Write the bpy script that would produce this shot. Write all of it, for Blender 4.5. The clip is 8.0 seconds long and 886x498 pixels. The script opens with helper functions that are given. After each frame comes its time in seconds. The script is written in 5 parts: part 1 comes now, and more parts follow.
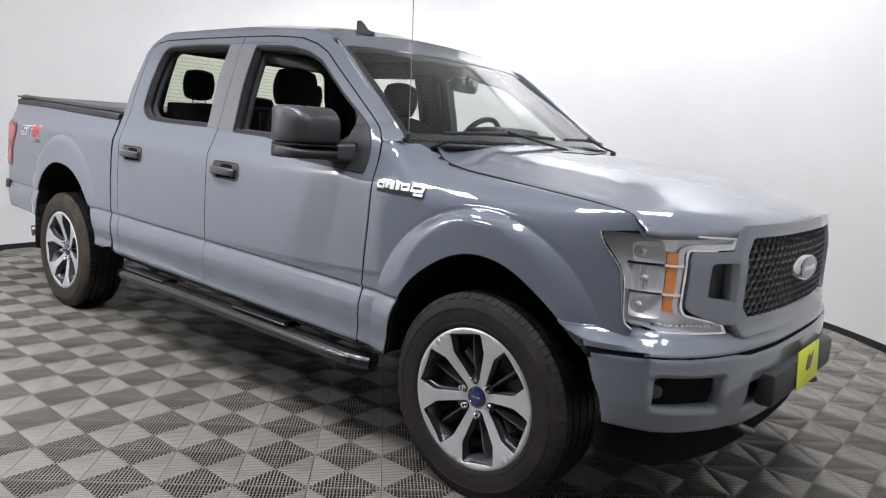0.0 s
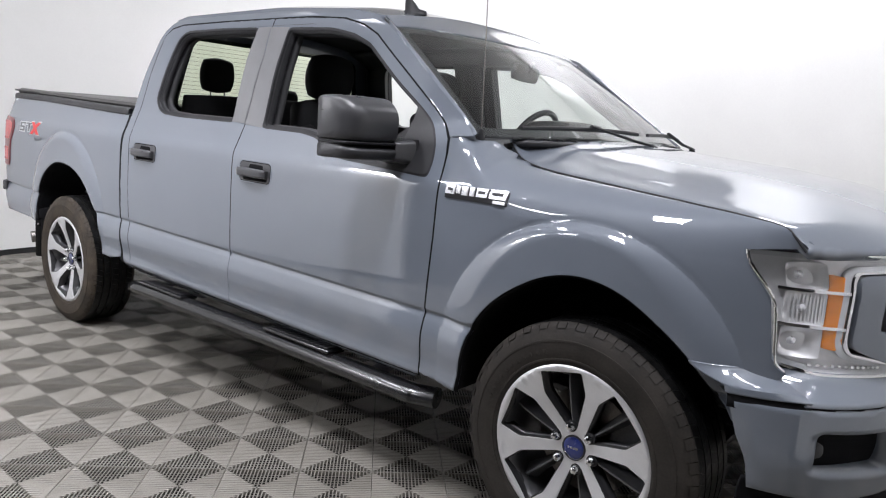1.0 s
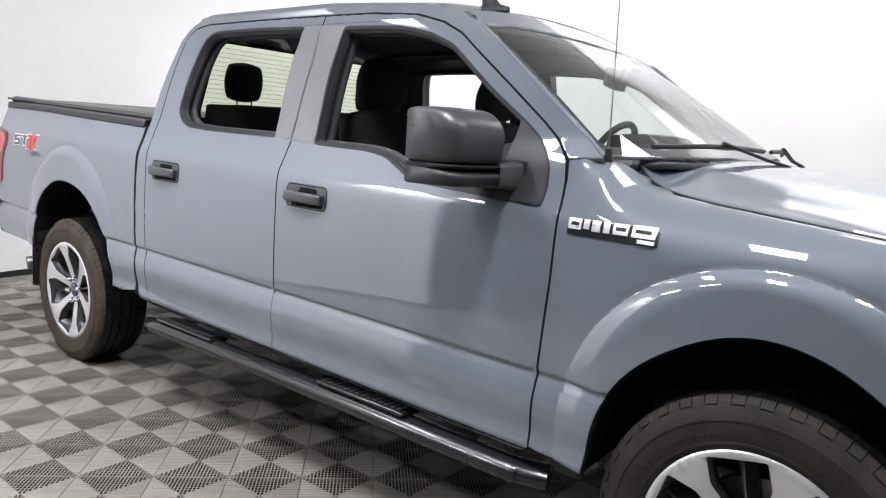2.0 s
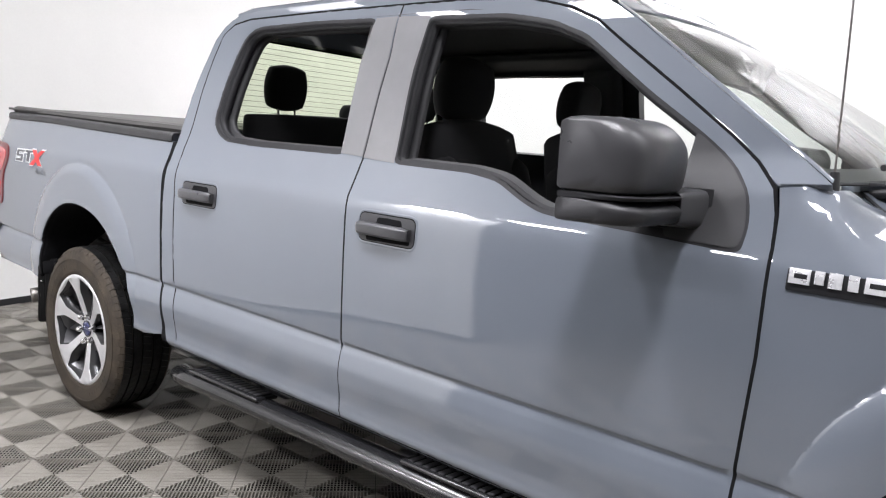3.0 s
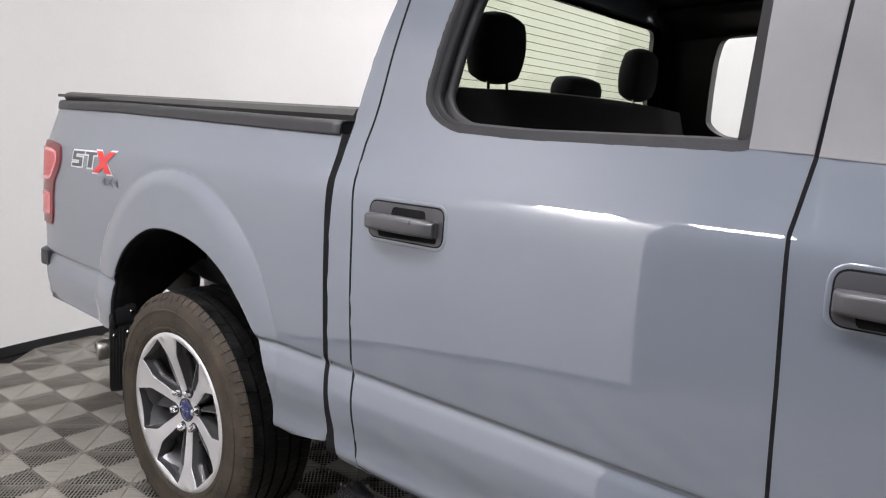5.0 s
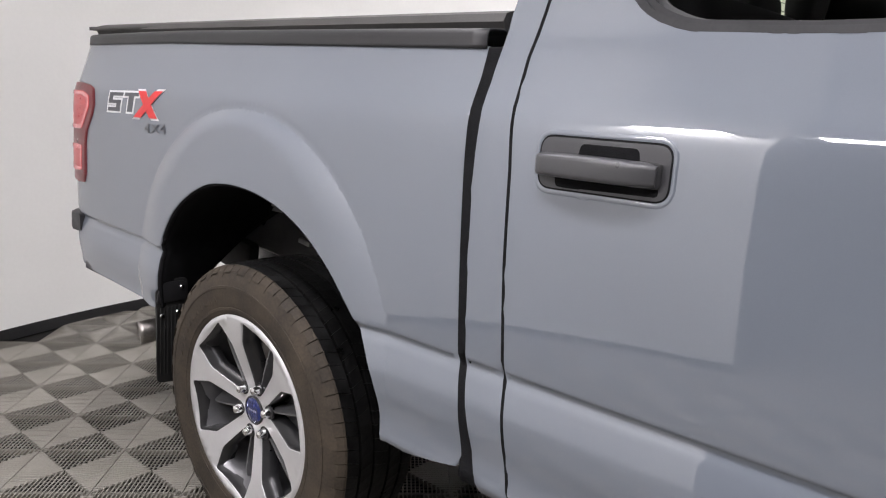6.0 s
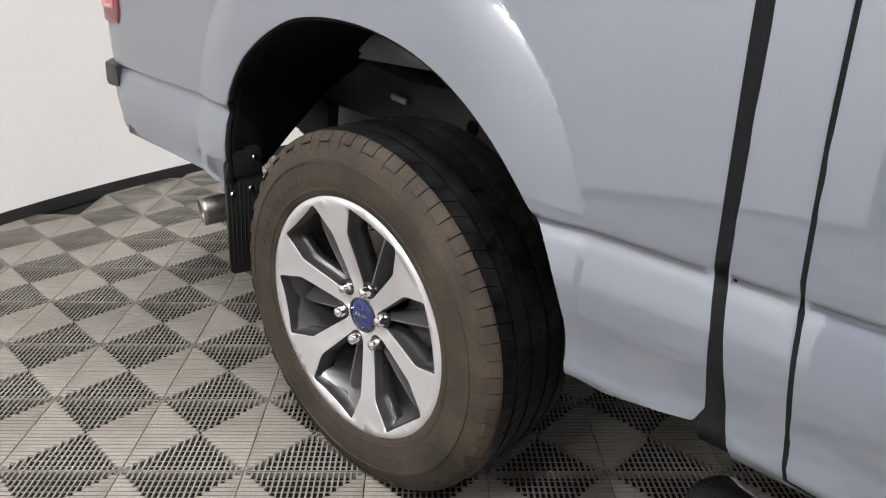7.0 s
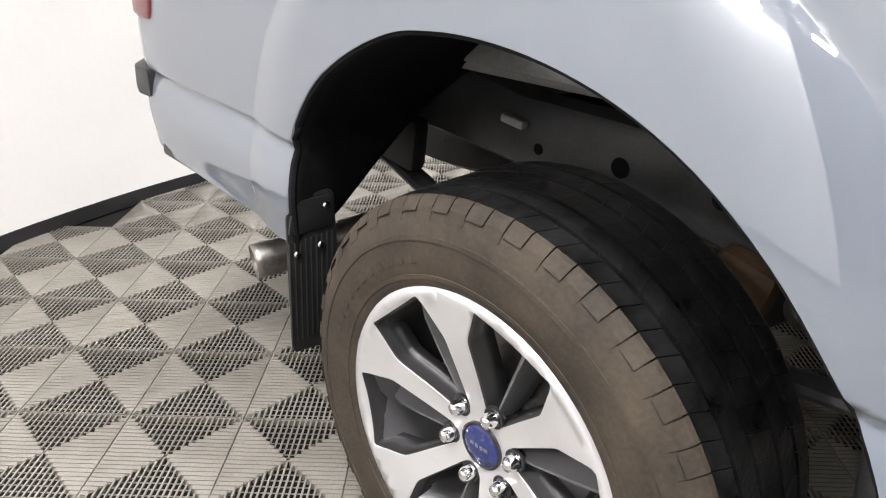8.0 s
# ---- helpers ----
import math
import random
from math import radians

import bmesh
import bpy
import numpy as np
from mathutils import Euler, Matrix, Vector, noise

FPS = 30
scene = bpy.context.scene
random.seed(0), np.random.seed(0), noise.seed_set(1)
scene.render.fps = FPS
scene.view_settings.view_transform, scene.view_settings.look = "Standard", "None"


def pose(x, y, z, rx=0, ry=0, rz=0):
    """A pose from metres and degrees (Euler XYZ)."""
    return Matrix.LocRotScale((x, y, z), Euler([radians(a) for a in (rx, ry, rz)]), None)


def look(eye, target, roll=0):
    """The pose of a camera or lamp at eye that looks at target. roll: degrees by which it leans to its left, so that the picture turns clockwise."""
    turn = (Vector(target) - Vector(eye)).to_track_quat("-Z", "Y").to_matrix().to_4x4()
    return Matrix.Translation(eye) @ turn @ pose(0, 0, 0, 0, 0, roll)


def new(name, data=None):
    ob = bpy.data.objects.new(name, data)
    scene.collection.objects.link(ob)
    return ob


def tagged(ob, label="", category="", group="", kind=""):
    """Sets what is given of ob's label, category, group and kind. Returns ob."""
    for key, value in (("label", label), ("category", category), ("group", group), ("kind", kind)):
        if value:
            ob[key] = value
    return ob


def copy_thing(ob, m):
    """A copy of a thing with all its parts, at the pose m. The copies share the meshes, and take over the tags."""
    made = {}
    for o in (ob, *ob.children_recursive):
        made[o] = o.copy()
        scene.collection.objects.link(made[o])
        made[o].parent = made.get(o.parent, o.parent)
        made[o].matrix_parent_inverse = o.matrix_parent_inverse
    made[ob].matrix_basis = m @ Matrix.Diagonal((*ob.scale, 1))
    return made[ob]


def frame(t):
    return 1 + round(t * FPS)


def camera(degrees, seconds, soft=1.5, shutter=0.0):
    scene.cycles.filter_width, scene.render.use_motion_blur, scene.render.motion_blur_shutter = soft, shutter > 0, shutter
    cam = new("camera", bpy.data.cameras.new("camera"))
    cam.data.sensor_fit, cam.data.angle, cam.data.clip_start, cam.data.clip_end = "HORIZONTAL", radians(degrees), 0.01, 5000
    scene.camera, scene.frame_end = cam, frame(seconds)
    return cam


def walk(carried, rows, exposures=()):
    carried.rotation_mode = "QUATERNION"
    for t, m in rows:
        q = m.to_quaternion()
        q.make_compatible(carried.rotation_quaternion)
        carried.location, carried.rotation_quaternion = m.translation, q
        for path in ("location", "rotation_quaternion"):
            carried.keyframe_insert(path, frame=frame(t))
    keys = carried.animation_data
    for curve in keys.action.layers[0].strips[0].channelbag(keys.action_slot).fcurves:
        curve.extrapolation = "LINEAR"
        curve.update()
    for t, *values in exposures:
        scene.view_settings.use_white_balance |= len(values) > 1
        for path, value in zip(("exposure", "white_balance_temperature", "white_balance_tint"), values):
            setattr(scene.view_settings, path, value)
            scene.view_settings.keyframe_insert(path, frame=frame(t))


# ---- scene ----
cam = camera(63.8, 8.0, soft=1.15)
PATH = [
    (0, (5.216, -3.033, 1.361), (3.944, -1.521, 1.048), 3.8),
    (0.5, (4.951, -2.934, 1.334), (3.682, -1.42, 1.019), 3.7),
    (1, (4.69, -2.852, 1.342), (3.422, -1.34, 1.018), 3.6),
    (1.5, (4.366, -2.83, 1.357), (3.13, -1.289, 1.04), 3.5),
    (1.7, (4.252, -2.794, 1.359), (3.015, -1.253, 1.046), 3.5),
    (3, (3.456, -2.514, 1.373), (2.217, -0.97, 1.084), 3.0),
    (3.5, (3.149, -2.46, 1.386), (1.902, -0.923, 1.096), 2.8),
    (4, (2.795, -2.326, 1.372), (1.54, -0.797, 1.075), 2.5),
    (4.5, (2.473, -2.252, 1.345), (1.211, -0.728, 1.051), 2.5),
    (4.7, (2.329, -2.223, 1.353), (1.064, -0.704, 1.048), 2.2),
    (5.8, (1.655, -1.985, 1.233), (0.361, -0.501, 0.887), 1.9),
    (6, (1.571, -1.978, 1.22), (0.27, -0.51, 0.828), 2.0),
    (6.5, (1.291, -1.906, 1.17), (-0.015, -0.501, 0.604), 1.7),
    (7, (1.058, -1.831, 1.126), (-0.205, -0.488, 0.351), 1.3),
    (7.5, (0.813, -1.681, 1.125), (-0.449, -0.384, 0.273), 0.9),
    (8, (0.581, -1.593, 1.138), (-0.73, -0.35, 0.279), 0.7),
]
walk(cam, [(t, look(eye, target, roll)) for t, eye, target, roll in PATH],
     exposures=[(0, 0.40, 6360, 11), (1.5, 0.58, 6410, 11), (3.0, 0.74, 6520, 11), (4.5, 0.54, 6600, 12), (6.0, 0.34, 6720, 13), (6.5, 0.44, 6740, 12), (7.0, 0.68, 6840, 10), (7.5, 1.00, 6840, 10), (8.0, 1.14, 6870, 10)])

# ---- world, lamps ----
from mathutils import geometry

world = bpy.data.worlds.new("world")
scene.world = world
world.use_nodes = True
world.node_tree.nodes["Background"].inputs[0].default_value = (0.9, 0.95, 1.0, 1)
world.node_tree.nodes["Background"].inputs[1].default_value = 0.05
CX, CY, RAD, HIGH = 1.62, 0.12, 4.06, 4.3   # the round studio


def lamp(name, m, w, h, watts, colour):
    data = bpy.data.lights.new(name, "AREA")
    data.shape, data.size, data.size_y, data.energy, data.color = "RECTANGLE", w, h, watts, colour
    ob = new(name, data)
    ob.matrix_world = m
    return ob


# ---- materials ----
def nodes_of(name):
    m = bpy.data.materials.new(name)
    m.use_nodes = True
    t = m.node_tree
    return m, t, t.nodes["Principled BSDF"]


def node(t, kind, **props):
    n = t.nodes.new(kind)
    for k, v in props.items():
        if k in n.inputs:
            n.inputs[k].default_value = v
    return n


def surface(name, colour, rough=0.5, metal=0.0, vary=0.15, scale=6.0, fine=90.0, bump=0.0, coat=0.0, per_object=0.0, tint=None, spec=0.5,
            rough_vary=0.08, coat_rough=0.03, fine_share=0.4):
    """A painted, moulded or cast surface with stains at one scale and grain at another."""
    m, t, b = nodes_of(name)
    coord = t.nodes.new("ShaderNodeTexCoord")
    n1, n2 = node(t, "ShaderNodeTexNoise", Scale=scale, Detail=5.0, Roughness=0.6), node(t, "ShaderNodeTexNoise", Scale=fine, Detail=3.0)
    for n in (n1, n2):
        t.links.new(coord.outputs["Object"], n.inputs["Vector"])
    mix = t.nodes.new("ShaderNodeMath")
    mix.operation = "MULTIPLY_ADD"
    t.links.new(n2.outputs["Fac"], mix.inputs[0])
    mix.inputs[1].default_value = fine_share
    t.links.new(n1.outputs["Fac"], mix.inputs[2])
    ramp = t.nodes.new("ShaderNodeMapRange")
    ramp.inputs["From Min"].default_value, ramp.inputs["From Max"].default_value = 0.45 - 0.1 + fine_share * 0.3, 0.55 + 0.1 + fine_share * 0.7
    t.links.new(mix.outputs[0], ramp.inputs["Value"])
    cm = t.nodes.new("ShaderNodeMix")
    cm.data_type = "RGBA"
    c2 = tint or colour
    cm.inputs["A"].default_value = (*[c * (1 - vary) for c in c2], 1)
    cm.inputs["B"].default_value = (*[min(1, c * (1 + vary)) for c in colour], 1)
    t.links.new(ramp.outputs[0], cm.inputs["Factor"])
    out = cm.outputs["Result"]
    if per_object:
        info = t.nodes.new("ShaderNodeObjectInfo")
        hsv = t.nodes.new("ShaderNodeHueSaturation")
        mr = t.nodes.new("ShaderNodeMapRange")
        mr.inputs["To Min"].default_value, mr.inputs["To Max"].default_value = 1 - per_object, 1 + per_object
        t.links.new(info.outputs["Random"], mr.inputs["Value"])
        t.links.new(mr.outputs[0], hsv.inputs["Value"])
        t.links.new(out, hsv.inputs["Color"])
        out = hsv.outputs["Color"]
    t.links.new(out, b.inputs["Base Color"])
    rr = t.nodes.new("ShaderNodeMapRange")
    rr.inputs["To Min"].default_value, rr.inputs["To Max"].default_value = max(0.02, rough - rough_vary), min(1, rough + rough_vary)
    t.links.new(n1.outputs["Fac"], rr.inputs["Value"])
    t.links.new(rr.outputs[0], b.inputs["Roughness"])
    b.inputs["Metallic"].default_value = metal
    b.inputs["Specular IOR Level"].default_value = spec
    b.inputs["Coat Weight"].default_value, b.inputs["Coat Roughness"].default_value = coat, coat_rough
    if bump:
        bn = node(t, "ShaderNodeBump", Strength=0.6, Distance=bump)
        t.links.new(n2.outputs["Fac"], bn.inputs["Height"])
        t.links.new(bn.outputs[0], b.inputs["Normal"])
    return m


def clear(name, tint, gloss=0.0, ior=1.45):
    """Thin clear glass: it lets light straight through and mirrors at grazing angles."""
    m, t, b = nodes_of(name)
    t.nodes.remove(b)
    tr, gl = t.nodes.new("ShaderNodeBsdfTransparent"), t.nodes.new("ShaderNodeBsdfGlossy")
    tr.inputs[0].default_value = (*tint, 1)
    gl.inputs["Roughness"].default_value = 0.01 + gloss
    lw, mx = t.nodes.new("ShaderNodeLayerWeight"), t.nodes.new("ShaderNodeMixShader")
    lw.inputs[0].default_value = 0.5
    pw, fr = t.nodes.new("ShaderNodeMath"), t.nodes.new("ShaderNodeMapRange")
    pw.operation = "POWER"
    pw.inputs[1].default_value = 4.5
    fr.inputs["To Min"].default_value, fr.inputs["To Max"].default_value = 2 * ((ior - 1) / (ior + 1)) ** 2, 0.95
    t.links.new(lw.outputs["Facing"], pw.inputs[0])
    t.links.new(pw.outputs[0], fr.inputs["Value"])
    t.links.new(fr.outputs[0], mx.inputs[0])
    t.links.new(tr.outputs[0], mx.inputs[1])
    t.links.new(gl.outputs[0], mx.inputs[2])
    t.links.new(mx.outputs[0], t.nodes["Material Output"].inputs[0])
    return m


PAINT = surface("blue_grey_paint", (0.149, 0.168, 0.197), 0.45, 0.05, 0.03, 2.0, 400, 0, coat=1.0, rough_vary=0.03, coat_rough=0.015, spec=0.15)
PAINT.node_tree.nodes["Principled BSDF"].inputs["Coat IOR"].default_value = 1.9
WALL = surface("white_wall_paint", (0.82, 0.815, 0.79), 0.75, 0, 0.03, 1.2, 60, 0.0006)
WHITE = surface("white_enamel", (0.8, 0.8, 0.78), 0.4, 0, 0.03, 5, 90)
CEIL = surface("white_ceiling", (0.80, 0.80, 0.80), 0.9, 0, 0.03, 2.0, 50)
GARAGE = surface("dim_grey_block", (0.07, 0.07, 0.076), 0.8, 0, 0.15, 1.5, 40)
BASE = surface("black_base_strip", (0.015, 0.015, 0.016), 0.6, 0, 0.3, 8, 80)
TILE = surface("grey_plastic_rib", (0.205, 0.194, 0.172), 0.45, 0, 0.20, 2.6, 160, 0.0004, per_object=0.08, rough_vary=0.16, tint=(0.160, 0.146, 0.122), spec=0.35)
SUB = surface("dark_slab", (0.010, 0.0095, 0.009), 0.95, 0, 0.4, 4, 60, spec=0.1)
TRIM = surface("black_grained_plastic", (0.022, 0.022, 0.024), 0.46, 0, 0.15, 8, 700, 0.0003, fine_share=1.2)
PILLAR = surface("satin_pillar_film", (0.165, 0.165, 0.170), 0.40, 0, 0.1, 6, 900, 0.0003)
HANDLE = surface("satin_handle_plastic", (0.062, 0.062, 0.066), 0.30, 0, 0.1, 8, 900, 0.0003)
HANDLE_BASE = surface("dark_handle_plastic", (0.048, 0.048, 0.052), 0.34, 0, 0.1, 8, 900, 0.0003)
SATIN = surface("satin_black_plastic", (0.046, 0.046, 0.049), 0.30, 0, 0.12, 8, 900, 0.0004, fine_share=1.2)
RUBBER = surface("black_rubber", (0.018, 0.018, 0.018), 0.6, 0, 0.3, 15, 200, 0.0006)
SEAL = surface("window_seal_rubber", (0.026, 0.026, 0.028), 0.42, 0, 0.2, 15, 200, spec=0.2)
TYRE = surface("dusty_tyre_rubber", (0.049, 0.038, 0.027), 0.75, 0, 0.3, 7, 140, 0.0008, tint=(0.024, 0.020, 0.016), spec=0.3)
TREAD = surface("tread_rubber", (0.010, 0.010, 0.010), 0.34, 0, 0.4, 22, 110, 0.0014, rough_vary=0.18, tint=(0.003, 0.003, 0.003), spec=0.35)
# Darker copy of the tyre rubber; the weaker light in front is coloured in.
SHADED_TYRE = surface("shaded_tyre_rubber", (0.026, 0.022, 0.018), 0.7, 0, 0.3, 7, 140, 0.0008, tint=(0.014, 0.012, 0.010), spec=0.3)
ALLOY = surface("machined_alloy", (0.74, 0.74, 0.75), 0.32, 0.65, 0.05, 10, 260, 0.0001, rough_vary=0.06)
GUNMETAL = surface("dark_painted_alloy", (0.029, 0.029, 0.031), 0.30, 0.45, 0.15, 10, 200, coat=0.3)
SPOKE_GREY = surface("grey_inner_spoke", (0.17, 0.17, 0.175), 0.32, 0.5, 0.15, 10, 200, coat=0.3)
BARREL = surface("silver_wheel_barrel", (0.165, 0.165, 0.17), 0.38, 0.75, 0.15, 10, 200)
BADGEDARK = surface("dark_badge_base", (0.02, 0.02, 0.022), 0.3, 0.2, 0.1, 10, 200)
GLOSSBLACK = surface("gloss_black_coating", (0.012, 0.012, 0.013), 0.24, 0, 0.3, 9, 260, 0.0003, coat=0.4, rough_vary=0.1)
CHROME = surface("chrome", (0.86, 0.86, 0.87), 0.07, 1.0, 0.04, 12, 100, rough_vary=0.03)
STEEL = surface("weathered_steel", (0.24, 0.225, 0.21), 0.38, 0.9, 0.35, 12, 120, 0.0005)
FRAMEP = surface("black_frame_steel", (0.075, 0.075, 0.078), 0.42, 0.2, 0.35, 9, 150, 0.0008)
RUST = surface("rusty_steel", (0.11, 0.065, 0.035), 0.8, 0.1, 0.4, 15, 150, 0.0008)
# Felt of the arches, and the black that stands in for shade in gaps.
LINER_AND_SHADE = surface("felt_liner_and_shade", (0.010, 0.010, 0.011), 0.95, 0, 0.3, 20, 300, 0.001, spec=0.1)
INNER = surface("galvanised_panel", (0.42, 0.425, 0.43), 0.5, 0.4, 0.25, 7, 100)
CLOTH = surface("black_seat_cloth", (0.008, 0.008, 0.009), 0.92, 0, 0.2, 10, 600, 0.0006)
CABIN = surface("dark_cabin_plastic", (0.030, 0.030, 0.032), 0.5, 0, 0.15, 8, 500, 0.0002)
HEADLINER = surface("dark_headliner", (0.045, 0.045, 0.046), 0.95, 0, 0.1, 8, 500)
BLUE = surface("blue_enamel", (0.012, 0.022, 0.12), 0.25, 0, 0.1, 30, 300, coat=1.0)
RED = surface("red_lens", (0.13, 0.004, 0.008), 0.3, 0, 0.1, 20, 200, coat=0.3)
RED2 = surface("bright_red_reflector", (0.46, 0.03, 0.035), 0.3, 0, 0.15, 60, 300, coat=0.3)
PINK = surface("pale_pink_lens", (0.72, 0.26, 0.26), 0.25, 0, 0.1, 40, 300, coat=0.4)
DECALRED = surface("red_decal", (0.62, 0.03, 0.03), 0.35, 0, 0.05, 30, 300)
DECALDARK = surface("dark_decal", (0.06, 0.065, 0.075), 0.35, 0, 0.1, 30, 300)
DECALPALE = surface("pale_decal", (0.62, 0.63, 0.64), 0.35, 0, 0.05, 30, 300)
AMBER = surface("amber_lens", (0.85, 0.26, 0.015), 0.18, 0, 0.15, 40, 200, coat=1.0)
YELLOW = surface("yellow_plate", (0.72, 0.80, 0.02), 0.4, 0, 0.05, 12, 200)
COVER = surface("black_vinyl_cover", (0.05, 0.048, 0.046), 0.55, 0, 0.2, 6, 300, 0.0006)
SILVER = surface("lamp_reflector", (0.93, 0.93, 0.94), 0.20, 0.28, 0.08, 25, 120, rough_vary=0.05)
LIGHTBAR = surface("pale_light_bar", (0.62, 0.63, 0.64), 0.22, 0.1, 0.08, 40, 200, coat=0.6)
BRIGHT = surface("bright_trim", (0.88, 0.88, 0.89), 0.28, 0.55, 0.06, 20, 200)
GLASS = clear("window_glass", (0.93, 0.95, 0.93))
SCREEN = clear("windscreen_glass", (0.82, 0.87, 0.84), 0, 1.5)
LENS = clear("lamp_lens", (0.97, 0.97, 0.98), 0, 1.3)
MIRROR = surface("mirror_glass", (0.8, 0.8, 0.82), 0.02, 1.0, 0.01, 5, 50, rough_vary=0.01)


# ---- mesh helpers ----
def link_mesh(name, verts, faces, material, parent=None, label="", normals=None, smooth=True, sharp=None):
    me = bpy.data.meshes.new(name)
    me.from_pydata([tuple(v) for v in verts], [], [tuple(int(i) for i in f) for f in faces])
    me.materials.append(material)
    if smooth:
        me.polygons.foreach_set("use_smooth", [True] * len(me.polygons))
    if normals is not None:
        me.normals_split_custom_set_from_vertices([tuple(n) for n in normals])
    elif smooth and sharp:
        me.set_sharp_from_angle(angle=radians(sharp))
    ob = new(name, me)
    if parent is not None:
        ob.parent = parent
    if label:
        tagged(ob, label)
    return ob


def part(name, bm, material, parent=None, label="", sharp=35, smooth=True):
    """Links a bmesh as one mesh object under a thing or a part."""
    me = bpy.data.meshes.new(name)
    bmesh.ops.recalc_face_normals(bm, faces=bm.faces)
    bm.to_mesh(me)
    bm.free()
    me.materials.append(material)
    if smooth:
        me.polygons.foreach_set("use_smooth", [True] * len(me.polygons))
        me.set_sharp_from_angle(angle=radians(sharp))
    ob = new(name, me)
    if parent is not None:
        ob.parent = parent
    if label:
        tagged(ob, label)
    return ob


def bevel_sharp(bm, width, seg=2, angle=30):
    edges = [e for e in bm.edges if len(e.link_faces) == 2 and e.calc_face_angle(0) > radians(angle)]
    bmesh.ops.bevel(bm, geom=edges, offset=width, segments=seg, profile=0.5, affect="EDGES", clamp_overlap=True)
    return bm


def box(size, m=Matrix(), bevel=0.005, bm=None, seg=2):
    b = bmesh.new()
    bmesh.ops.create_cube(b, size=1, matrix=Matrix.Diagonal((*size, 1)))
    if bevel:
        bmesh.ops.bevel(b, geom=b.edges[:], offset=bevel, segments=seg, profile=0.5, affect="EDGES", clamp_overlap=True)
    bmesh.ops.transform(b, matrix=m, verts=b.verts)
    return join(bm, b)


def join(bm, b):
    if bm is None:
        return b
    me = bpy.data.meshes.new("tmp")
    b.to_mesh(me)
    b.free()
    bm.from_mesh(me)
    bpy.data.meshes.remove(me)
    return bm


def prism(pts, depth, m=Matrix(), bevel=0.003, bm=None, seg=2):
    """A flat outline (x, y) given depth along z."""
    b = bmesh.new()
    f = b.faces.new([b.verts.new((p[0], p[1], 0)) for p in pts])
    r = bmesh.ops.extrude_face_region(b, geom=[f])
    bmesh.ops.translate(b, verts=[v for v in r["geom"] if isinstance(v, bmesh.types.BMVert)], vec=(0, 0, depth))
    if bevel:
        bevel_sharp(b, bevel, seg)
    bmesh.ops.transform(b, matrix=m, verts=b.verts)
    return join(bm, b)


def lathe(profile, seg=48, m=Matrix(), bm=None):
    """Turns (radius, height) pairs round z."""
    b = bmesh.new()
    rings = []
    for r, h in profile:
        rings.append([b.verts.new((r * math.cos(2 * math.pi * i / seg), r * math.sin(2 * math.pi * i / seg), h)) for i in range(seg)])
    for a, c in zip(rings, rings[1:]):
        for i in range(seg):
            b.faces.new((a[i], a[(i + 1) % seg], c[(i + 1) % seg], c[i]))
    bmesh.ops.transform(b, matrix=m, verts=b.verts)
    return join(bm, b)


def tube(path, radius, seg=14, bm=None, flat=1.0, caps=True):
    """Sweeps a round section along points; radius may vary point by point; flat squeezes it in z."""
    b = bmesh.new()
    pts = [Vector(p) for p in path]
    rings = []
    for i, p in enumerate(pts):
        d = (pts[min(i + 1, len(pts) - 1)] - pts[max(i - 1, 0)]).normalized()
        up = Vector((0, 0, 1)) if abs(d.z) < 0.9 else Vector((0, 1, 0))
        s = d.cross(up).normalized()
        u = s.cross(d)
        r = radius[i] if isinstance(radius, (list, tuple)) else radius
        rings.append([b.verts.new(p + s * (r * math.cos(2 * math.pi * k / seg)) + u * (flat * r * math.sin(2 * math.pi * k / seg))) for k in range(seg)])
    for a, c in zip(rings, rings[1:]):
        for k in range(seg):
            b.faces.new((a[k], a[(k + 1) % seg], c[(k + 1) % seg], c[k]))
    if caps:
        b.faces.new(rings[0]), b.faces.new(rings[-1][::-1])
    return join(bm, b)


def loft(sections, bm=None):
    b = bmesh.new()
    rings = [[b.verts.new(p) for p in s] for s in sections]
    for a, c in zip(rings, rings[1:]):
        for k in range(len(a)):
            b.faces.new((a[k], a[(k + 1) % len(a)], c[(k + 1) % len(a)], c[k]))
    b.faces.new(rings[0]), b.faces.new(rings[-1])
    return join(bm, b)


def curve_pts(pts, n=8, closed=False):
    """A smooth line through points."""
    P = [Vector(p) for p in pts]
    out, k = [], len(P)
    for i in range(k if closed else k - 1):
        a, b, c, d = P[(i - 1) % k if closed else max(i - 1, 0)], P[i], P[(i + 1) % k], P[(i + 2) % k if closed else min(i + 2, k - 1)]
        for j in range(n):
            t = j / n
            out.append(0.5 * (2 * b + (c - a) * t + (2 * a - 5 * b + 4 * c - d) * t * t + (3 * b - a - 3 * c + d) * t ** 3))
    if not closed:
        out.append(P[-1])
    return out


def rounded(pts, radius, n=5):
    """A polygon with its corners rounded."""
    out, k = [], len(pts)
    rad = radius if isinstance(radius, (list, tuple)) else [radius] * k
    for i in range(k):
        p, a, c = Vector(pts[i]), Vector(pts[i - 1]), Vector(pts[(i + 1) % k])
        r = min(rad[i], 0.45 * (a - p).length, 0.45 * (c - p).length)
        if r < 1e-4:
            out.append(tuple(p))
            continue
        s, e = p + (a - p).normalized() * r, p + (c - p).normalized() * r
        for j in range(n + 1):
            t = j / n
            out.append(tuple((1 - t) ** 2 * s + 2 * t * (1 - t) * p + t * t * e))
    return out


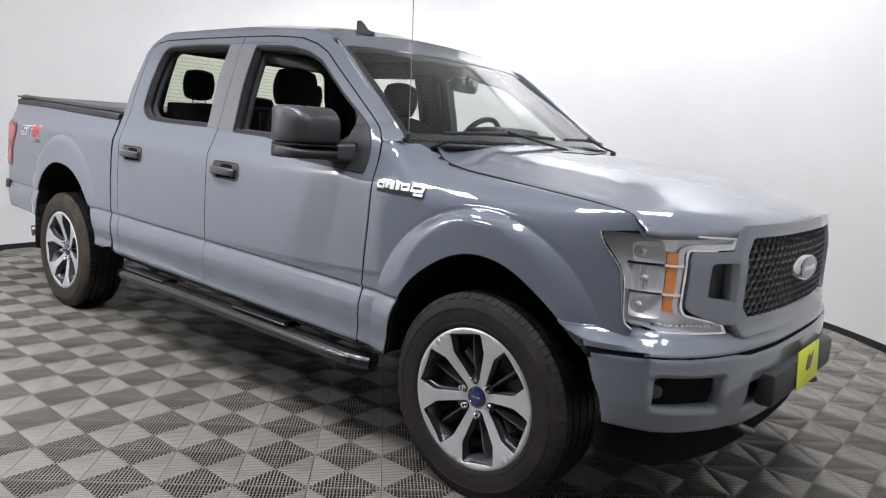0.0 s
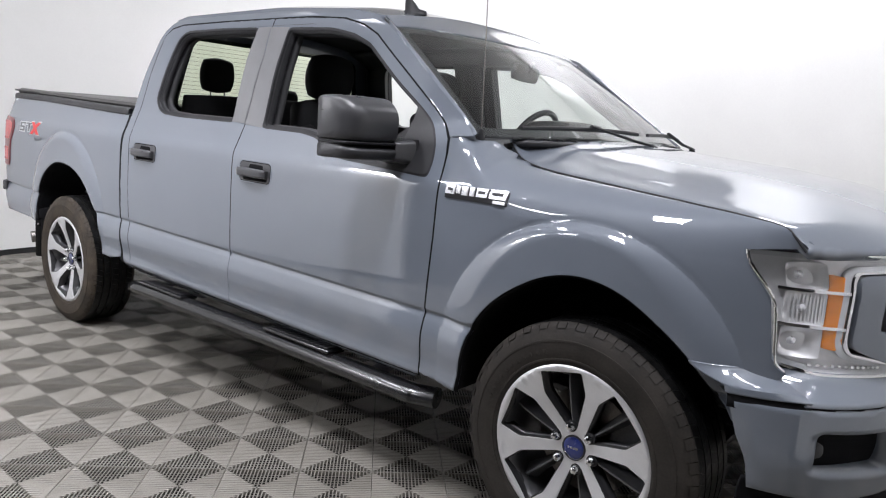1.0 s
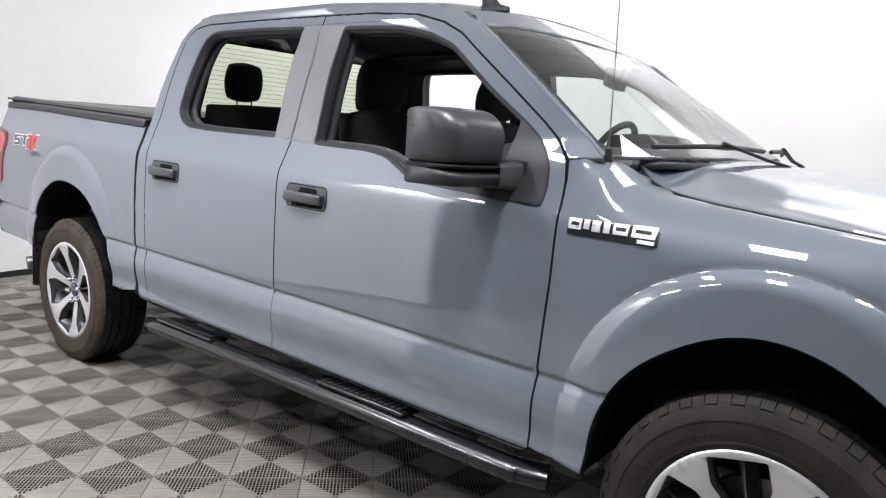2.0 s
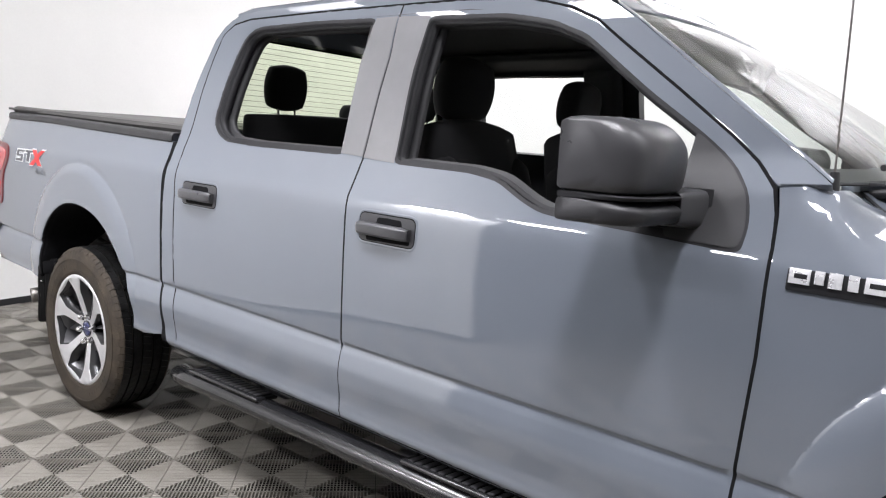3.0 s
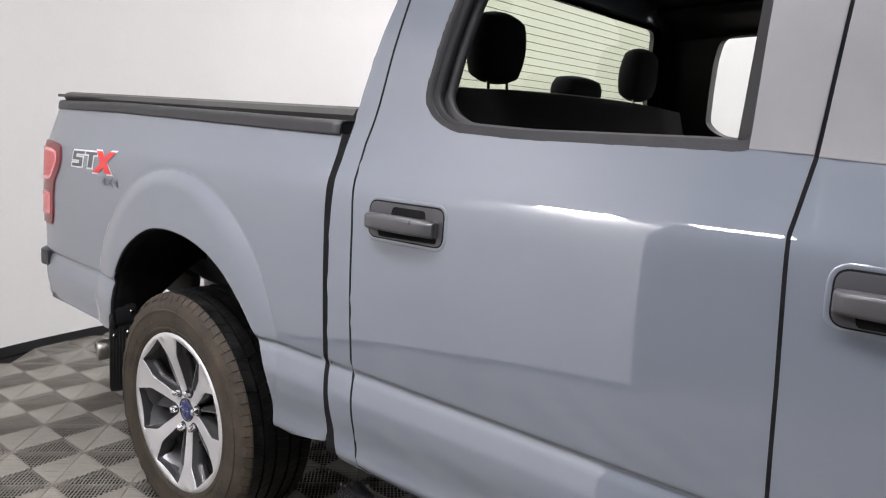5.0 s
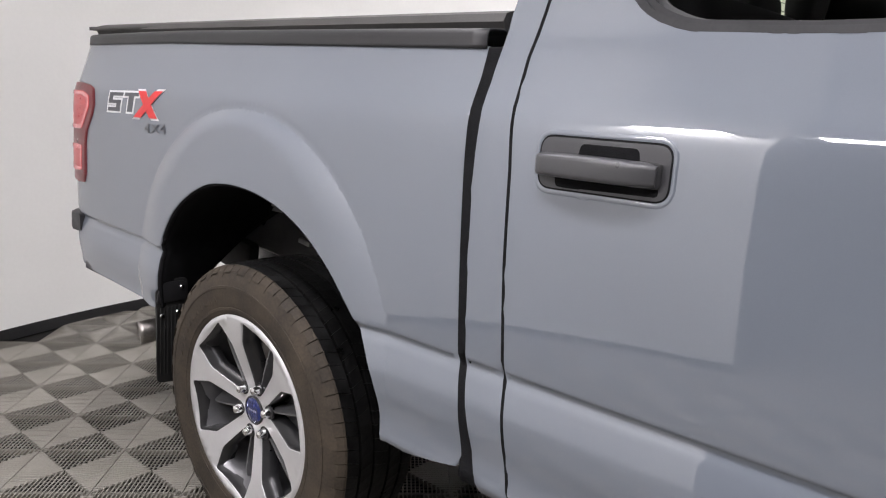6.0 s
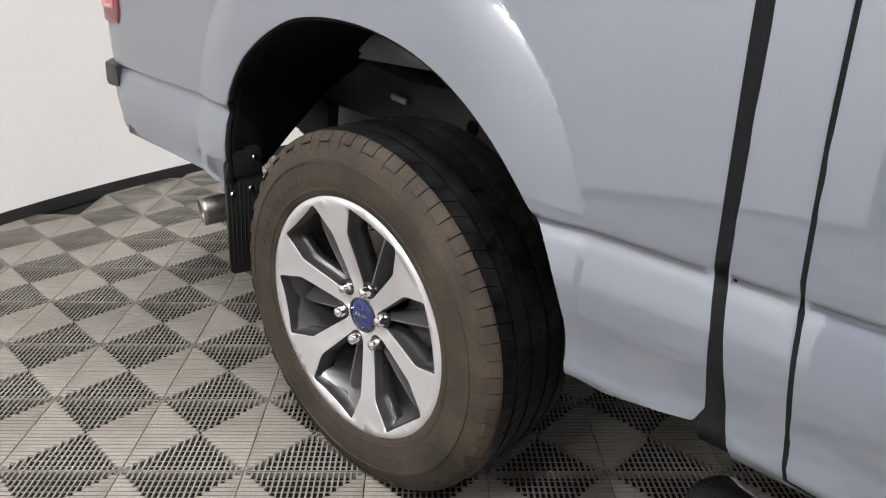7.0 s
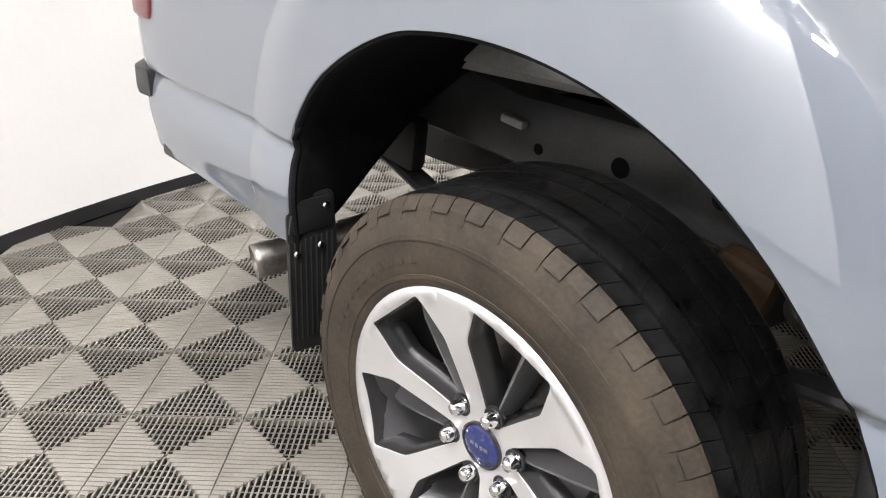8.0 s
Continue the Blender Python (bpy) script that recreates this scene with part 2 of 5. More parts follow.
def dense(poly, step):
    out = []
    for i in range(len(poly)):
        a, b = np.array(poly[i], float), np.array(poly[(i + 1) % len(poly)], float)
        n = max(1, int(math.ceil(np.linalg.norm(b - a) / step)))
        out += [a + (b - a) * j / n for j in range(n)]
    return np.array(out)


def within(P, poly):
    x, y = P[:, 0], P[:, 1]
    res = np.zeros(len(P), bool)
    q = np.asarray(poly)
    for (x1, y1), (x2, y2) in zip(q, np.roll(q, -1, 0)):
        c = (y1 > y) != (y2 > y)
        if c.any() and y1 != y2:
            res ^= c & (x < (x2 - x1) * (y - y1) / (y2 - y1) + x1)
    return res


def inset(L, d):
    """The loop moved inwards by d (its own winding aside)."""
    t = np.roll(L, -1, 0) - np.roll(L, 1, 0)
    t /= np.maximum(np.linalg.norm(t, axis=1), 1e-9)[:, None]
    area = 0.5 * np.sum(L[:, 0] * np.roll(L[:, 1], -1) - np.roll(L[:, 0], -1) * L[:, 1])
    n = np.stack([-t[:, 1], t[:, 0]], 1) * np.sign(area)
    return L + n * d


def panel(name, outer, holes, mapping, material, parent, label="", step=0.035, rows=(), depth=0.022, edge=0.004, back=None, lines=(), roll=0.08):
    """A sheet-metal panel: an outline with openings in two parameters, laid on a curved surface, with rolled edges and turned-in rims.
    rows: extra levels of the second parameter, where the surface bends sharply."""
    loops = [dense(outer, step * 0.8)] + [dense(h, step * 0.6) for h in holes]
    lo, hi = loops[0].min(0), loops[0].max(0)
    gx, gy = np.arange(lo[0] + step / 2, hi[0], step), np.arange(lo[1] + step / 2, hi[1], step)
    gy = np.unique(np.concatenate([gy, [r for r in rows if lo[1] < r < hi[1]]]))
    grid = np.stack(np.meshgrid(gx, gy), -1).reshape(-1, 2)
    rings = [inset(loops[0], edge)] + [inset(h, -edge) for h in loops[1:]]
    for ln in lines:
        grid = np.concatenate([grid, ln(gx)])
    ok = within(grid, inset(loops[0], edge * 1.5))
    for h in loops[1:]:
        ok &= ~within(grid, inset(h, -edge * 1.5))
    pts, edges, n0 = [], [], 0
    for L in loops + rings:
        k = len(L)
        pts.append(L)
        edges += [(n0 + i, n0 + (i + 1) % k) for i in range(k)]
        n0 += k
    pts.append(grid[ok])
    P = np.concatenate(pts)
    v, _, f, *_ = geometry.delaunay_2d_cdt([Vector(p) for p in P], edges, [], 0, 1e-6)
    v = np.array([tuple(p) for p in v])
    f = np.array([t for t in f if len(t) == 3])
    c = v[f].mean(1)
    keep = within(c, loops[0])
    for h in loops[1:]:
        keep &= ~within(c, h)
    f = f[keep]
    used = np.unique(f)
    index = -np.ones(len(v), int)
    index[used] = np.arange(len(used))
    v, f = v[used], index[f]
    e = 1e-3
    V = mapping(v[:, 0], v[:, 1])
    N = np.cross(mapping(v[:, 0] + e, v[:, 1]) - mapping(v[:, 0] - e, v[:, 1]), mapping(v[:, 0], v[:, 1] + e) - mapping(v[:, 0], v[:, 1] - e))
    N /= np.maximum(np.linalg.norm(N, axis=1), 1e-12)[:, None]
    A = v[f]
    flip = ((A[:, 1, 0] - A[:, 0, 0]) * (A[:, 2, 1] - A[:, 0, 1]) - (A[:, 2, 0] - A[:, 0, 0]) * (A[:, 1, 1] - A[:, 0, 1])) < 0
    f[flip] = f[flip][:, ::-1]
    count = {}
    for t in f:
        for a, b in ((t[0], t[1]), (t[1], t[2]), (t[2], t[0])):
            count[(a, b)] = 1
    rim = [(a, b) for a, b in count if (b, a) not in count]
    out = np.zeros_like(V)
    for a, b in rim:
        d = np.cross(V[b] - V[a], N[a])
        out[a] += d
        out[b] += d
    rv = np.unique([i for ab in rim for i in ab])
    out[rv] /= np.maximum(np.linalg.norm(out[rv], axis=1), 1e-12)[:, None]
    V = V.copy()
    inward = -N[rv] if back is None else np.tile(np.array(back, float), (len(rv), 1))
    V[rv] += inward * min(edge, 0.004) * 0.8
    deep = V[rv] + inward * depth
    where = {int(r): len(V) + i for i, r in enumerate(rv)}
    VN = N.copy()
    VN[rv] = N[rv] + roll * out[rv]
    VN[rv] /= np.linalg.norm(VN[rv], axis=1)[:, None]
    faces = [tuple(t) for t in f] + [(b, a, where[int(a)], where[int(b)]) for a, b in rim]
    return link_mesh(name, np.concatenate([V, deep]), faces, material, parent, label, np.concatenate([VN, out[rv]]))


def sheet(name, nu, nv, mapping, material, parent=None, label="", thick=0.0):
    """A rectangular grid in two parameters from 0 to 1, laid on a surface, with a thickness."""
    U, W = np.meshgrid(np.linspace(0, 1, nu), np.linspace(0, 1, nv), indexing="ij")
    V = mapping(U.ravel(), W.ravel())
    F = [(i * nv + j, (i + 1) * nv + j, (i + 1) * nv + j + 1, i * nv + j + 1) for i in range(nu - 1) for j in range(nv - 1)]
    ob = link_mesh(name, V, F, material, parent, label, sharp=40)
    if thick:
        s = ob.modifiers.new("solid", "SOLIDIFY")
        s.thickness, s.offset = thick, -1
    return ob
LAMP_WATTS, SIDE_WATTS, LAMP_COLOUR = 50, 52, (0.985, 0.985, 1.045)
TILE_ORIGIN = (-0.375, -1.178)
RIB_TURN = 0


# ---- room ----
def arc(r, a0, a1, n):
    return [(CX + r * math.cos(radians(a0 + (a1 - a0) * i / n)), CY + r * math.sin(radians(a0 + (a1 - a0) * i / n))) for i in range(n + 1)]


def strip_wall(name, line, z0, z1, thick, material, label, kind="structure", out=1):
    """An upright wall along a line of plan points."""
    bm = bmesh.new()
    P = [Vector((*p, 0)) for p in line]
    ring = []
    for i, p in enumerate(P):
        d = (P[min(i + 1, len(P) - 1)] - P[max(i - 1, 0)]).normalized()
        n = Vector((d.y, -d.x, 0)) * thick * out
        ring.append([bm.verts.new(v) for v in (p + Vector((0, 0, z0)), p + Vector((0, 0, z1)), p + n + Vector((0, 0, z1)), p + n + Vector((0, 0, z0)))])
    for a, b in zip(ring, ring[1:]):
        for k in range(4):
            bm.faces.new((a[k], b[k], b[(k + 1) % 4], a[(k + 1) % 4]))
    bm.faces.new(ring[0]), bm.faces.new(ring[-1][::-1])
    ob = part(name, bm, material)
    return tagged(ob, label, "wall", kind=kind)


A0, A1 = -26, 252   # the round wall runs from A0 to A1 degrees; the rest is the way in
ROUND = arc(RAD, A0, A1, 120)
strip_wall("wall_round", ROUND, 0.05, HIGH, 0.12, WALL, "smooth white painted wall curving round the studio")
tagged(strip_wall("baseboard", arc(RAD - 0.006, A0, A1, 120), -0.01, 0.05, 0.1, BASE, "narrow black strip along the foot of the white wall"), category="baseboard")
GX0, GX1, GY0 = 0.3, 8.6, -7.6
E1, E0 = ROUND[0], ROUND[-1]
strip_wall("wall_entry_east", [(GX1, GY0), (GX1, E1[1]), (E1[0] + 0.12, E1[1])], -0.01, HIGH, 0.12, GARAGE, "plain dim grey wall of the entry bay", out=1)
strip_wall("wall_entry_west", [(E0[0], E0[1] - 0.12), (GX0, GY0), (GX1, GY0)], -0.01, HIGH, 0.12, GARAGE, "plain dim grey wall behind the way in", out=1)


def disc_sheet(name, z, material, label, thick, category):
    bm = bmesh.new()
    pts = ROUND + [(E0[0], E0[1] - 0.1), (GX0, GY0), (GX1, GY0), (GX1, E1[1])]
    grow = [Vector((CX, CY))+ (Vector(p) - Vector((CX, CY))) * 1.03 for p in pts]
    f = bm.faces.new([bm.verts.new((*p, z)) for p in grow])
    r = bmesh.ops.extrude_face_region(bm, geom=[f])
    bmesh.ops.translate(bm, verts=[v for v in r["geom"] if isinstance(v, bmesh.types.BMVert)], vec=(0, 0, thick))
    return tagged(part(name, bm, material), label, category, kind="structure")


disc_sheet("ceiling", HIGH, CEIL, "flat white studio ceiling", 0.1, "ceiling")
disc_sheet("floor", -0.0175, SUB, "dark slab under ribbed plastic floor tiles", -0.1, "floor")
# Unseen ceiling lights at assumed places, added to brighten the far wall.
SPOTS = [(CX + r * math.cos(radians(a)), CY + r * math.sin(radians(a)), a, k) for a, r, k in ((36, 2.9, .54), (68, 3.6, .74), (98, 3.6, .86), (132, 2.9, .80), (160, 2.9, .42), (192, 2.9, .32))]
for sx, sy, sa, power in SPOTS:
    lamp("ceiling_lamp", Matrix.Translation((sx, sy, HIGH - 0.05)) @ pose(0, 0, 0, 0, 0, sa + 90), 1.3, 0.8, LAMP_WATTS * power, LAMP_COLOUR).data.spread = radians(104)   # narrow beam keeps it out of the reflections
    bmf = box((1.42, 0.92, 0.035), Matrix.Translation((sx, sy, HIGH - 0.022)) @ pose(0, 0, 0, 0, 0, sa + 90), 0.006)
    tagged(part("ceiling_light", bmf, WHITE), "shallow white ceiling light, unseen, at an assumed place", "light", "ceiling lights")
# small bright panels in the ceiling above the way along the truck
for sx, sy, power in ((-.25, -2.45, .62), (1.25, -2.55, .72), (3.25, -2.5, .80), (5.05, -1.15, .42)):
    lamp("ceiling_lamp", Matrix.Translation((sx, sy, HIGH - 0.05)), 0.42, 0.80, LAMP_WATTS * power, LAMP_COLOUR).data.spread = radians(104)
    bmf = box((0.54, 0.92, 0.035), Matrix.Translation((sx, sy, HIGH - 0.022)), 0.006)
    tagged(part("ceiling_light", bmf, WHITE), "small shallow white ceiling light panel", "light", "ceiling lights")
# an unseen lamp row added for the door highlights; height and rods made up
HUNG = 2.66
for sx, power in ((-0.1, .50), (0.9, .45), (2.05, .22)):
    lamp("hanging_lamp", Matrix.Translation((sx, -3.45, HUNG - 0.03)), 0.52, 0.26, SIDE_WATTS * power, LAMP_COLOUR)
    bmf = box((0.78, 0.30, 0.05), Matrix.Translation((sx, -3.45, HUNG)), 0.008)
    for dx in (-0.3, 0.3):
        tube([(sx + dx, -3.45, HUNG + 0.02), (sx + dx, -3.45, HIGH + 0.005)], 0.006, 8, bmf)
    tagged(part("hanging_light", bmf, WHITE), "unseen white lamp added for the door highlights, on made-up rods", "light", "hanging lights")

# ---- the truck's side surface ----
RAKE = 0.018


def pchip(xs, ys):
    xs, ys = np.array(xs, float), np.array(ys, float)
    h, d = np.diff(xs), np.diff(ys) / np.diff(xs)
    m = np.zeros(len(xs))
    for i in range(1, len(xs) - 1):
        if d[i - 1] * d[i] > 0:
            w1, w2 = 2 * h[i] + h[i - 1], h[i] + 2 * h[i - 1]
            m[i] = (w1 + w2) / (w1 / d[i - 1] + w2 / d[i])
    m[0], m[-1] = d[0], d[-1]

    def f(x):
        x = np.clip(np.asarray(x, float), xs[0], xs[-1])
        i = np.clip(np.searchsorted(xs, x) - 1, 0, len(h) - 1)
        t = (x - xs[i]) / h[i]
        return ((1 + 2 * t) * (1 - t) ** 2 * ys[i] + t * (1 - t) ** 2 * h[i] * m[i] + t * t * (3 - 2 * t) * ys[i + 1] + t * t * (t - 1) * h[i] * m[i + 1])
    return f


SIDE = pchip([.39, .43, .465, .485, .505, .525, .55, .58, .61, .64, .70, .722, .728, .733, .737, .745, .76, .82, .95, 1.08, 1.13, 1.165, 1.18, 1.192, 1.205, 1.22, 1.25, 1.30, 1.34, 1.42, 1.52, 1.65, 1.77, 1.83, 1.87, 1.90],
             [.888, .923, .968, .992, 1.001, .999, .9980, 1.0005, 1.004, 1.0045, .9935, .9852, .9835, .9848, .9905, .9918, .9922, .992, .989, .982, .9785, .9745, .9718, .9685, .9640, .9580, .9463, .9278, .9135, .893, .868, .828, .786, .752, .705, .63])
FRONT_TAPER = pchip([-9, 3.45, 3.8, 4.0, 4.15, 4.30, 4.5], [0, 0, .012, .040, .085, .16, .30])
REAR_TAPER = pchip([-1.34, -1.28, -1.22, -1.14, -1.0, -.5, -.2, .2, .6, 9], [.34, .155, .085, .066, .055, .036, .022, .008, 0, 0])
LEVELS = [.455, .465, .475, .485, .495, .505, .515, .525, .54, .56, .70, .715, .722, .725, .728, .731, .733, .735, .737, .741, .745, .75, 1.12, 1.14, 1.155, 1.17, 1.185, 1.20, 1.215, 1.24]
LINES = [lambda g, lv=lv: np.stack([g, lv - RAKE * (np.abs(g) - 1.8) if g.mean() > 0 else lv - RAKE * (g - 1.8)], 1) for lv in LEVELS]


def smooth(a, b, x):
    t = np.clip((x - a) / (b - a), 0, 1)
    return t * t * (3 - 2 * t)


def flare(x, z, cx, cz, a, b, proud):
    dz = np.maximum(z - cz, 0)
    e = np.sqrt(((x - cx) / a) ** 2 + (dz / b) ** 2)
    up = np.clip(dz / b / np.maximum(e, .05), 0, 1)
    s = np.clip((1 - e) / (0.27 - 0.18 * up * up), 0, 1)      # steepest at its outer crease, above all on top; flat towards the arch
    groove = 0.06 * proud * np.exp(-((e - 1.014) / 0.018) ** 2) * up ** 2
    return (proud * (1 - (1 - s) ** 2) - groove) * smooth(0.30, 0.45, z)


def flare_rings(cx, cz, a, b):
    def ring(g):
        s = -1 if (cx > 1) == (g.mean() < 0) else 1
        t = np.radians(np.arange(-4, 186, 1.6))
        P = np.concatenate([np.stack([s * (cx + a * e * np.cos(t)), cz + b * e * np.maximum(np.sin(t), -0.05)], 1) for e in np.concatenate([np.arange(0.82, 0.96, 0.02), np.arange(0.96, 1.05, 0.006)])])
        return P[np.abs(P[:, 1] + RAKE * (s * P[:, 0] - 1.8) - .73) > .035]
    return ring


def side_y(x, z):
    x, z = np.asarray(x, float), np.asarray(z, float)
    zr = z + RAKE * (x - 1.8)
    y = SIDE(zr) - REAR_TAPER(x)
    y = y - np.where(z > 1.30, 0.05 * np.maximum(0, (x - 2.3)) ** 1.5 * smooth(1.30, 1.40, z), 0)
    y = y + flare(x, z, -0.035, 0.66, 0.595, 0.537, 0.021)
    return y


SEAM_X = [3.17, 3.257, 3.337, 3.64, 3.91, 4.10, 4.185, 4.247, 4.33]
SEAM_Z = pchip(SEAM_X, [1.330, 1.272, 1.250, 1.216, 1.190, 1.170, 1.155, 1.098, 1.05])
SEAM_Y = pchip(SEAM_X, [.70, .74, .76, .80, .83, .85, .86, .873, .84])


def fender_y(x, z):
    x, z = np.asarray(x, float), np.asarray(z, float)
    low = SIDE(np.minimum(z + RAKE * (x - 1.8), 1.10)) - FRONT_TAPER(x)
    u = np.clip((SEAM_Z(x) - z) / 0.17, 0, 1)
    g = np.sqrt(np.maximum(1e-6, 1 - (1 - u) ** 2.2))
    blend = smooth(0, 1, (x - 3.09) / (0.12 + 0.40 * u))
    fen = SEAM_Y(x) + (low - SEAM_Y(x)) * g
    cab = SIDE(z + RAKE * (x - 1.8))
    return cab * (1 - blend) + fen * blend + flare(x, z, 3.655, 0.60, 0.515, 0.50, 0.024)


def lay(fn, off=0.0, left=False):
    """Maps (x, height) to the right-hand side, or with x turned round to the left-hand side."""
    if left:
        return lambda u, v: np.stack([-u, fn(-u, v) - off, v], 1)
    return lambda u, v: np.stack([u, -(fn(u, v) - off), v], 1)


def both(name, outer, holes, fn, material, parents, label="", off=0.0, **kw):
    made = []
    for left in (False, True):
        s = -1 if left else 1
        flip = lambda L: [(s * p[0], p[1]) for p in L]
        parent = parents[left] if isinstance(parents, (list, tuple)) else parents
        made.append(panel(name, flip(outer), [flip(h) for h in holes], lay(fn, off, left), material, parent, label, **kw))
    return made


truck = new("pickup_truck")
tagged(truck, "blue-grey crew-cab pickup truck parked on ribbed floor tiles", "pickup truck")

# ---- doors and cab ----
REAR_EDGE = [(.884, .510), (.872, .60), (.860, .70), (.850, .775), (.841, .95), (.836, 1.118), (.827, 1.223), (.828, 1.31), (.844, 1.407), (.857, 1.54), (.873, 1.67), (.895, 1.762), (.94, 1.802), (1.03, 1.818)]
B_SEAM = [(1.833, 1.812), (1.847, 1.641), (1.831, 1.322), (1.815, 1.20), (1.826, .964), (1.832, .745), (1.842, .53), (1.844, .487)]
FRONT_TOP = [(2.1, 1.806), (2.33, 1.787), (2.46, 1.753), (2.551, 1.711), (2.629, 1.653), (2.798, 1.531), (2.932, 1.430), (3.003, 1.371), (3.050, 1.318), (3.064, 1.265), (3.070, 1.198),
             (3.070, .971), (3.056, .72), (3.052, .54), (3.050, .470)]
REAR_DOOR = REAR_EDGE + [(1.4, 1.818)] + B_SEAM + [(1.20, .492), (.93, .500)]
FRONT_DOOR = [(x + .006, z) for x, z in B_SEAM[::-1]] + FRONT_TOP + [(2.5, .472)]
REAR_HOLE = [(1.742, 1.328), (1.272, 1.336), (1.090, 1.347), (1.024, 1.377), (.988, 1.42), (1.004, 1.55), (1.026, 1.67), (1.054, 1.750), (1.11, 1.781), (1.43, 1.782), (1.742, 1.772)]
FRONT_HOLE = [(1.966, 1.312), (1.964, 1.60), (1.971, 1.763), (2.266, 1.749), (2.419, 1.719), (2.530, 1.675), (2.729, 1.527), (2.882, 1.424), (2.957, 1.364), (3.003, 1.306), (3.016, 1.238), (3.010, 1.186),
              (2.990, 1.183), (2.811, 1.197), (2.587, 1.211), (2.512, 1.218), (2.445, 1.244), (2.36, 1.287), (2.259, 1.303)]
REAR_HOLE, FRONT_HOLE = rounded(REAR_HOLE, 0.03, 3), rounded(FRONT_HOLE, 0.03, 3)
rear_doors = both("rear_door", REAR_DOOR, [REAR_HOLE], side_y, PAINT, truck, "blue-grey painted rear door", lines=LINES, step=0.026)
front_doors = both("front_door", FRONT_DOOR, [FRONT_HOLE], side_y, PAINT, truck, "blue-grey painted front door", lines=LINES, step=0.026)
shrink = lambda L, d: [tuple(p) for p in inset(dense(L, 0.03), d)]
for holes, doors in ((REAR_HOLE, rear_doors), (FRONT_HOLE, front_doors)):
    both("window_seal", shrink(holes, -0.004), [shrink(holes, 0.008)], side_y, SEAL, doors, "black rubber window seal", off=-0.0015, step=0.02, edge=0.003, depth=0.03)
    both("window_seal_inner", shrink(holes, 0.006), [shrink(holes, 0.016)], side_y, SEAL, doors, "", off=0.012, step=0.02, edge=0.003, depth=0.03)
    # the right-hand windows are wound down
    g = panel("window_pane", [(-x, z) for x, z in shrink(holes, 0.018)], [], lay(side_y, 0.022, True), GLASS, doors[1], "clear side window glass", depth=0.004, edge=0.001)
    g.visible_shadow = False
# Black rings just below the surface paint the shade in the door gaps.
for outline in (REAR_DOOR, FRONT_DOOR):
    both("door_gap", shrink(outline, -0.007), [shrink(outline, 0.0006)], side_y, LINER_AND_SHADE, truck, "black ring standing in for the shade in a door gap", off=0.0022, step=0.04, edge=0.001, depth=0.003)
both("pillar_cover", [(1.731, 1.331), (1.830, 1.325), (1.846, 1.641), (1.8345, 1.774), (1.742, 1.774), (1.726, 1.645)], [], side_y, PILLAR, rear_doors, "satin black pillar cover", off=-0.004, depth=0.012, edge=0.003)
both("pillar_cover", [(1.838, 1.322), (1.971, 1.312), (1.964, 1.60), (1.976, 1.766), (1.8405, 1.772), (1.8535, 1.641)], [], side_y, PILLAR, front_doors, "satin black pillar cover", off=-0.004, depth=0.012, edge=0.003)
both("mirror_base", rounded([(2.862, 1.434), (2.882, 1.422), (2.957, 1.362), (3.000, 1.306), (3.013, 1.238), (3.007, 1.189), (2.838, 1.197), (2.850, 1.32)], 0.02, 3), [], side_y, TRIM, front_doors,
     "grained black mirror mounting panel", off=-0.007, depth=0.02, edge=0.004)

A_EDGE = [(3.157, 1.336), (3.061, 1.406), (2.928, 1.507), (2.777, 1.622), (2.658, 1.712), (2.597, 1.752), (2.50, 1.800), (2.3, 1.836), (1.8, 1.856), (1.05, 1.858), (.94, 1.845), (.882, 1.80), (.848, 1.745),
          (.803, 1.58), (.774, 1.432), (.758, 1.29), (.752, 1.10), (.761, .74), (.788, .60), (.808, .50), (.88, .46), (2.0, .445), (3.0, .435), (3.04, .464)]
INNER_EDGE = [(2.5, .466), (1.84, .481), (1.20, .486), (.93, .494), (.878, .504)] + [(x - .006, z) for x, z in REAR_EDGE[1:11]] + [(.890, 1.768), (.936, 1.808), (1.03, 1.824), (1.4, 1.824), (1.833, 1.818)] + \
             [(x + .003, z + .006) for x, z in FRONT_TOP[:8]] + [(3.053, 1.330), (3.060, 1.330)]
both("cab_side", A_EDGE + INNER_EDGE, [], side_y, PAINT, truck, "blue-grey painted cab pillars and sill", step=0.03, edge=0.003, lines=LINES)
JAMB = [(3.05, 1.335), (2.79, 1.60), (2.60, 1.745), (2.3, 1.83), (1.05, 1.845), (.87, 1.78), (.80, 1.45), (.775, 1.1), (.79, .50), (3.0, .45), (3.06, 1.0)]
both("door_lining", JAMB, [shrink(REAR_HOLE, 0.02), shrink(FRONT_HOLE, 0.02)], side_y, CABIN, truck, "dark plastic inner door lining", off=0.05, step=0.06, depth=0.03)

ZC = pchip([.80, .95, 1.3, 1.9, 2.3, 2.50], [1.918, 1.945, 1.955, 1.938, 1.900, 1.854])


def roof_z(x, y):
    rail = np.interp(x, [.80, .95, 1.8, 2.3, 2.52], [1.852, 1.876, 1.872, 1.840, 1.79])
    return ZC(x) - (ZC(x) - rail) * (np.abs(y) / 0.715) ** 2.6


ROOF = [(.85, -.70), (2.30, -.712), (2.47, -.69), (2.52, -.45), (2.53, 0), (2.52, .45), (2.47, .69), (2.30, .712), (.85, .70), (.80, .35), (.79, 0), (.80, -.35)]
panel("roof", ROOF, [], lambda u, v: np.stack([u, v, roof_z(u, v)], 1), PAINT, truck, "blue-grey painted roof panel", step=0.06)
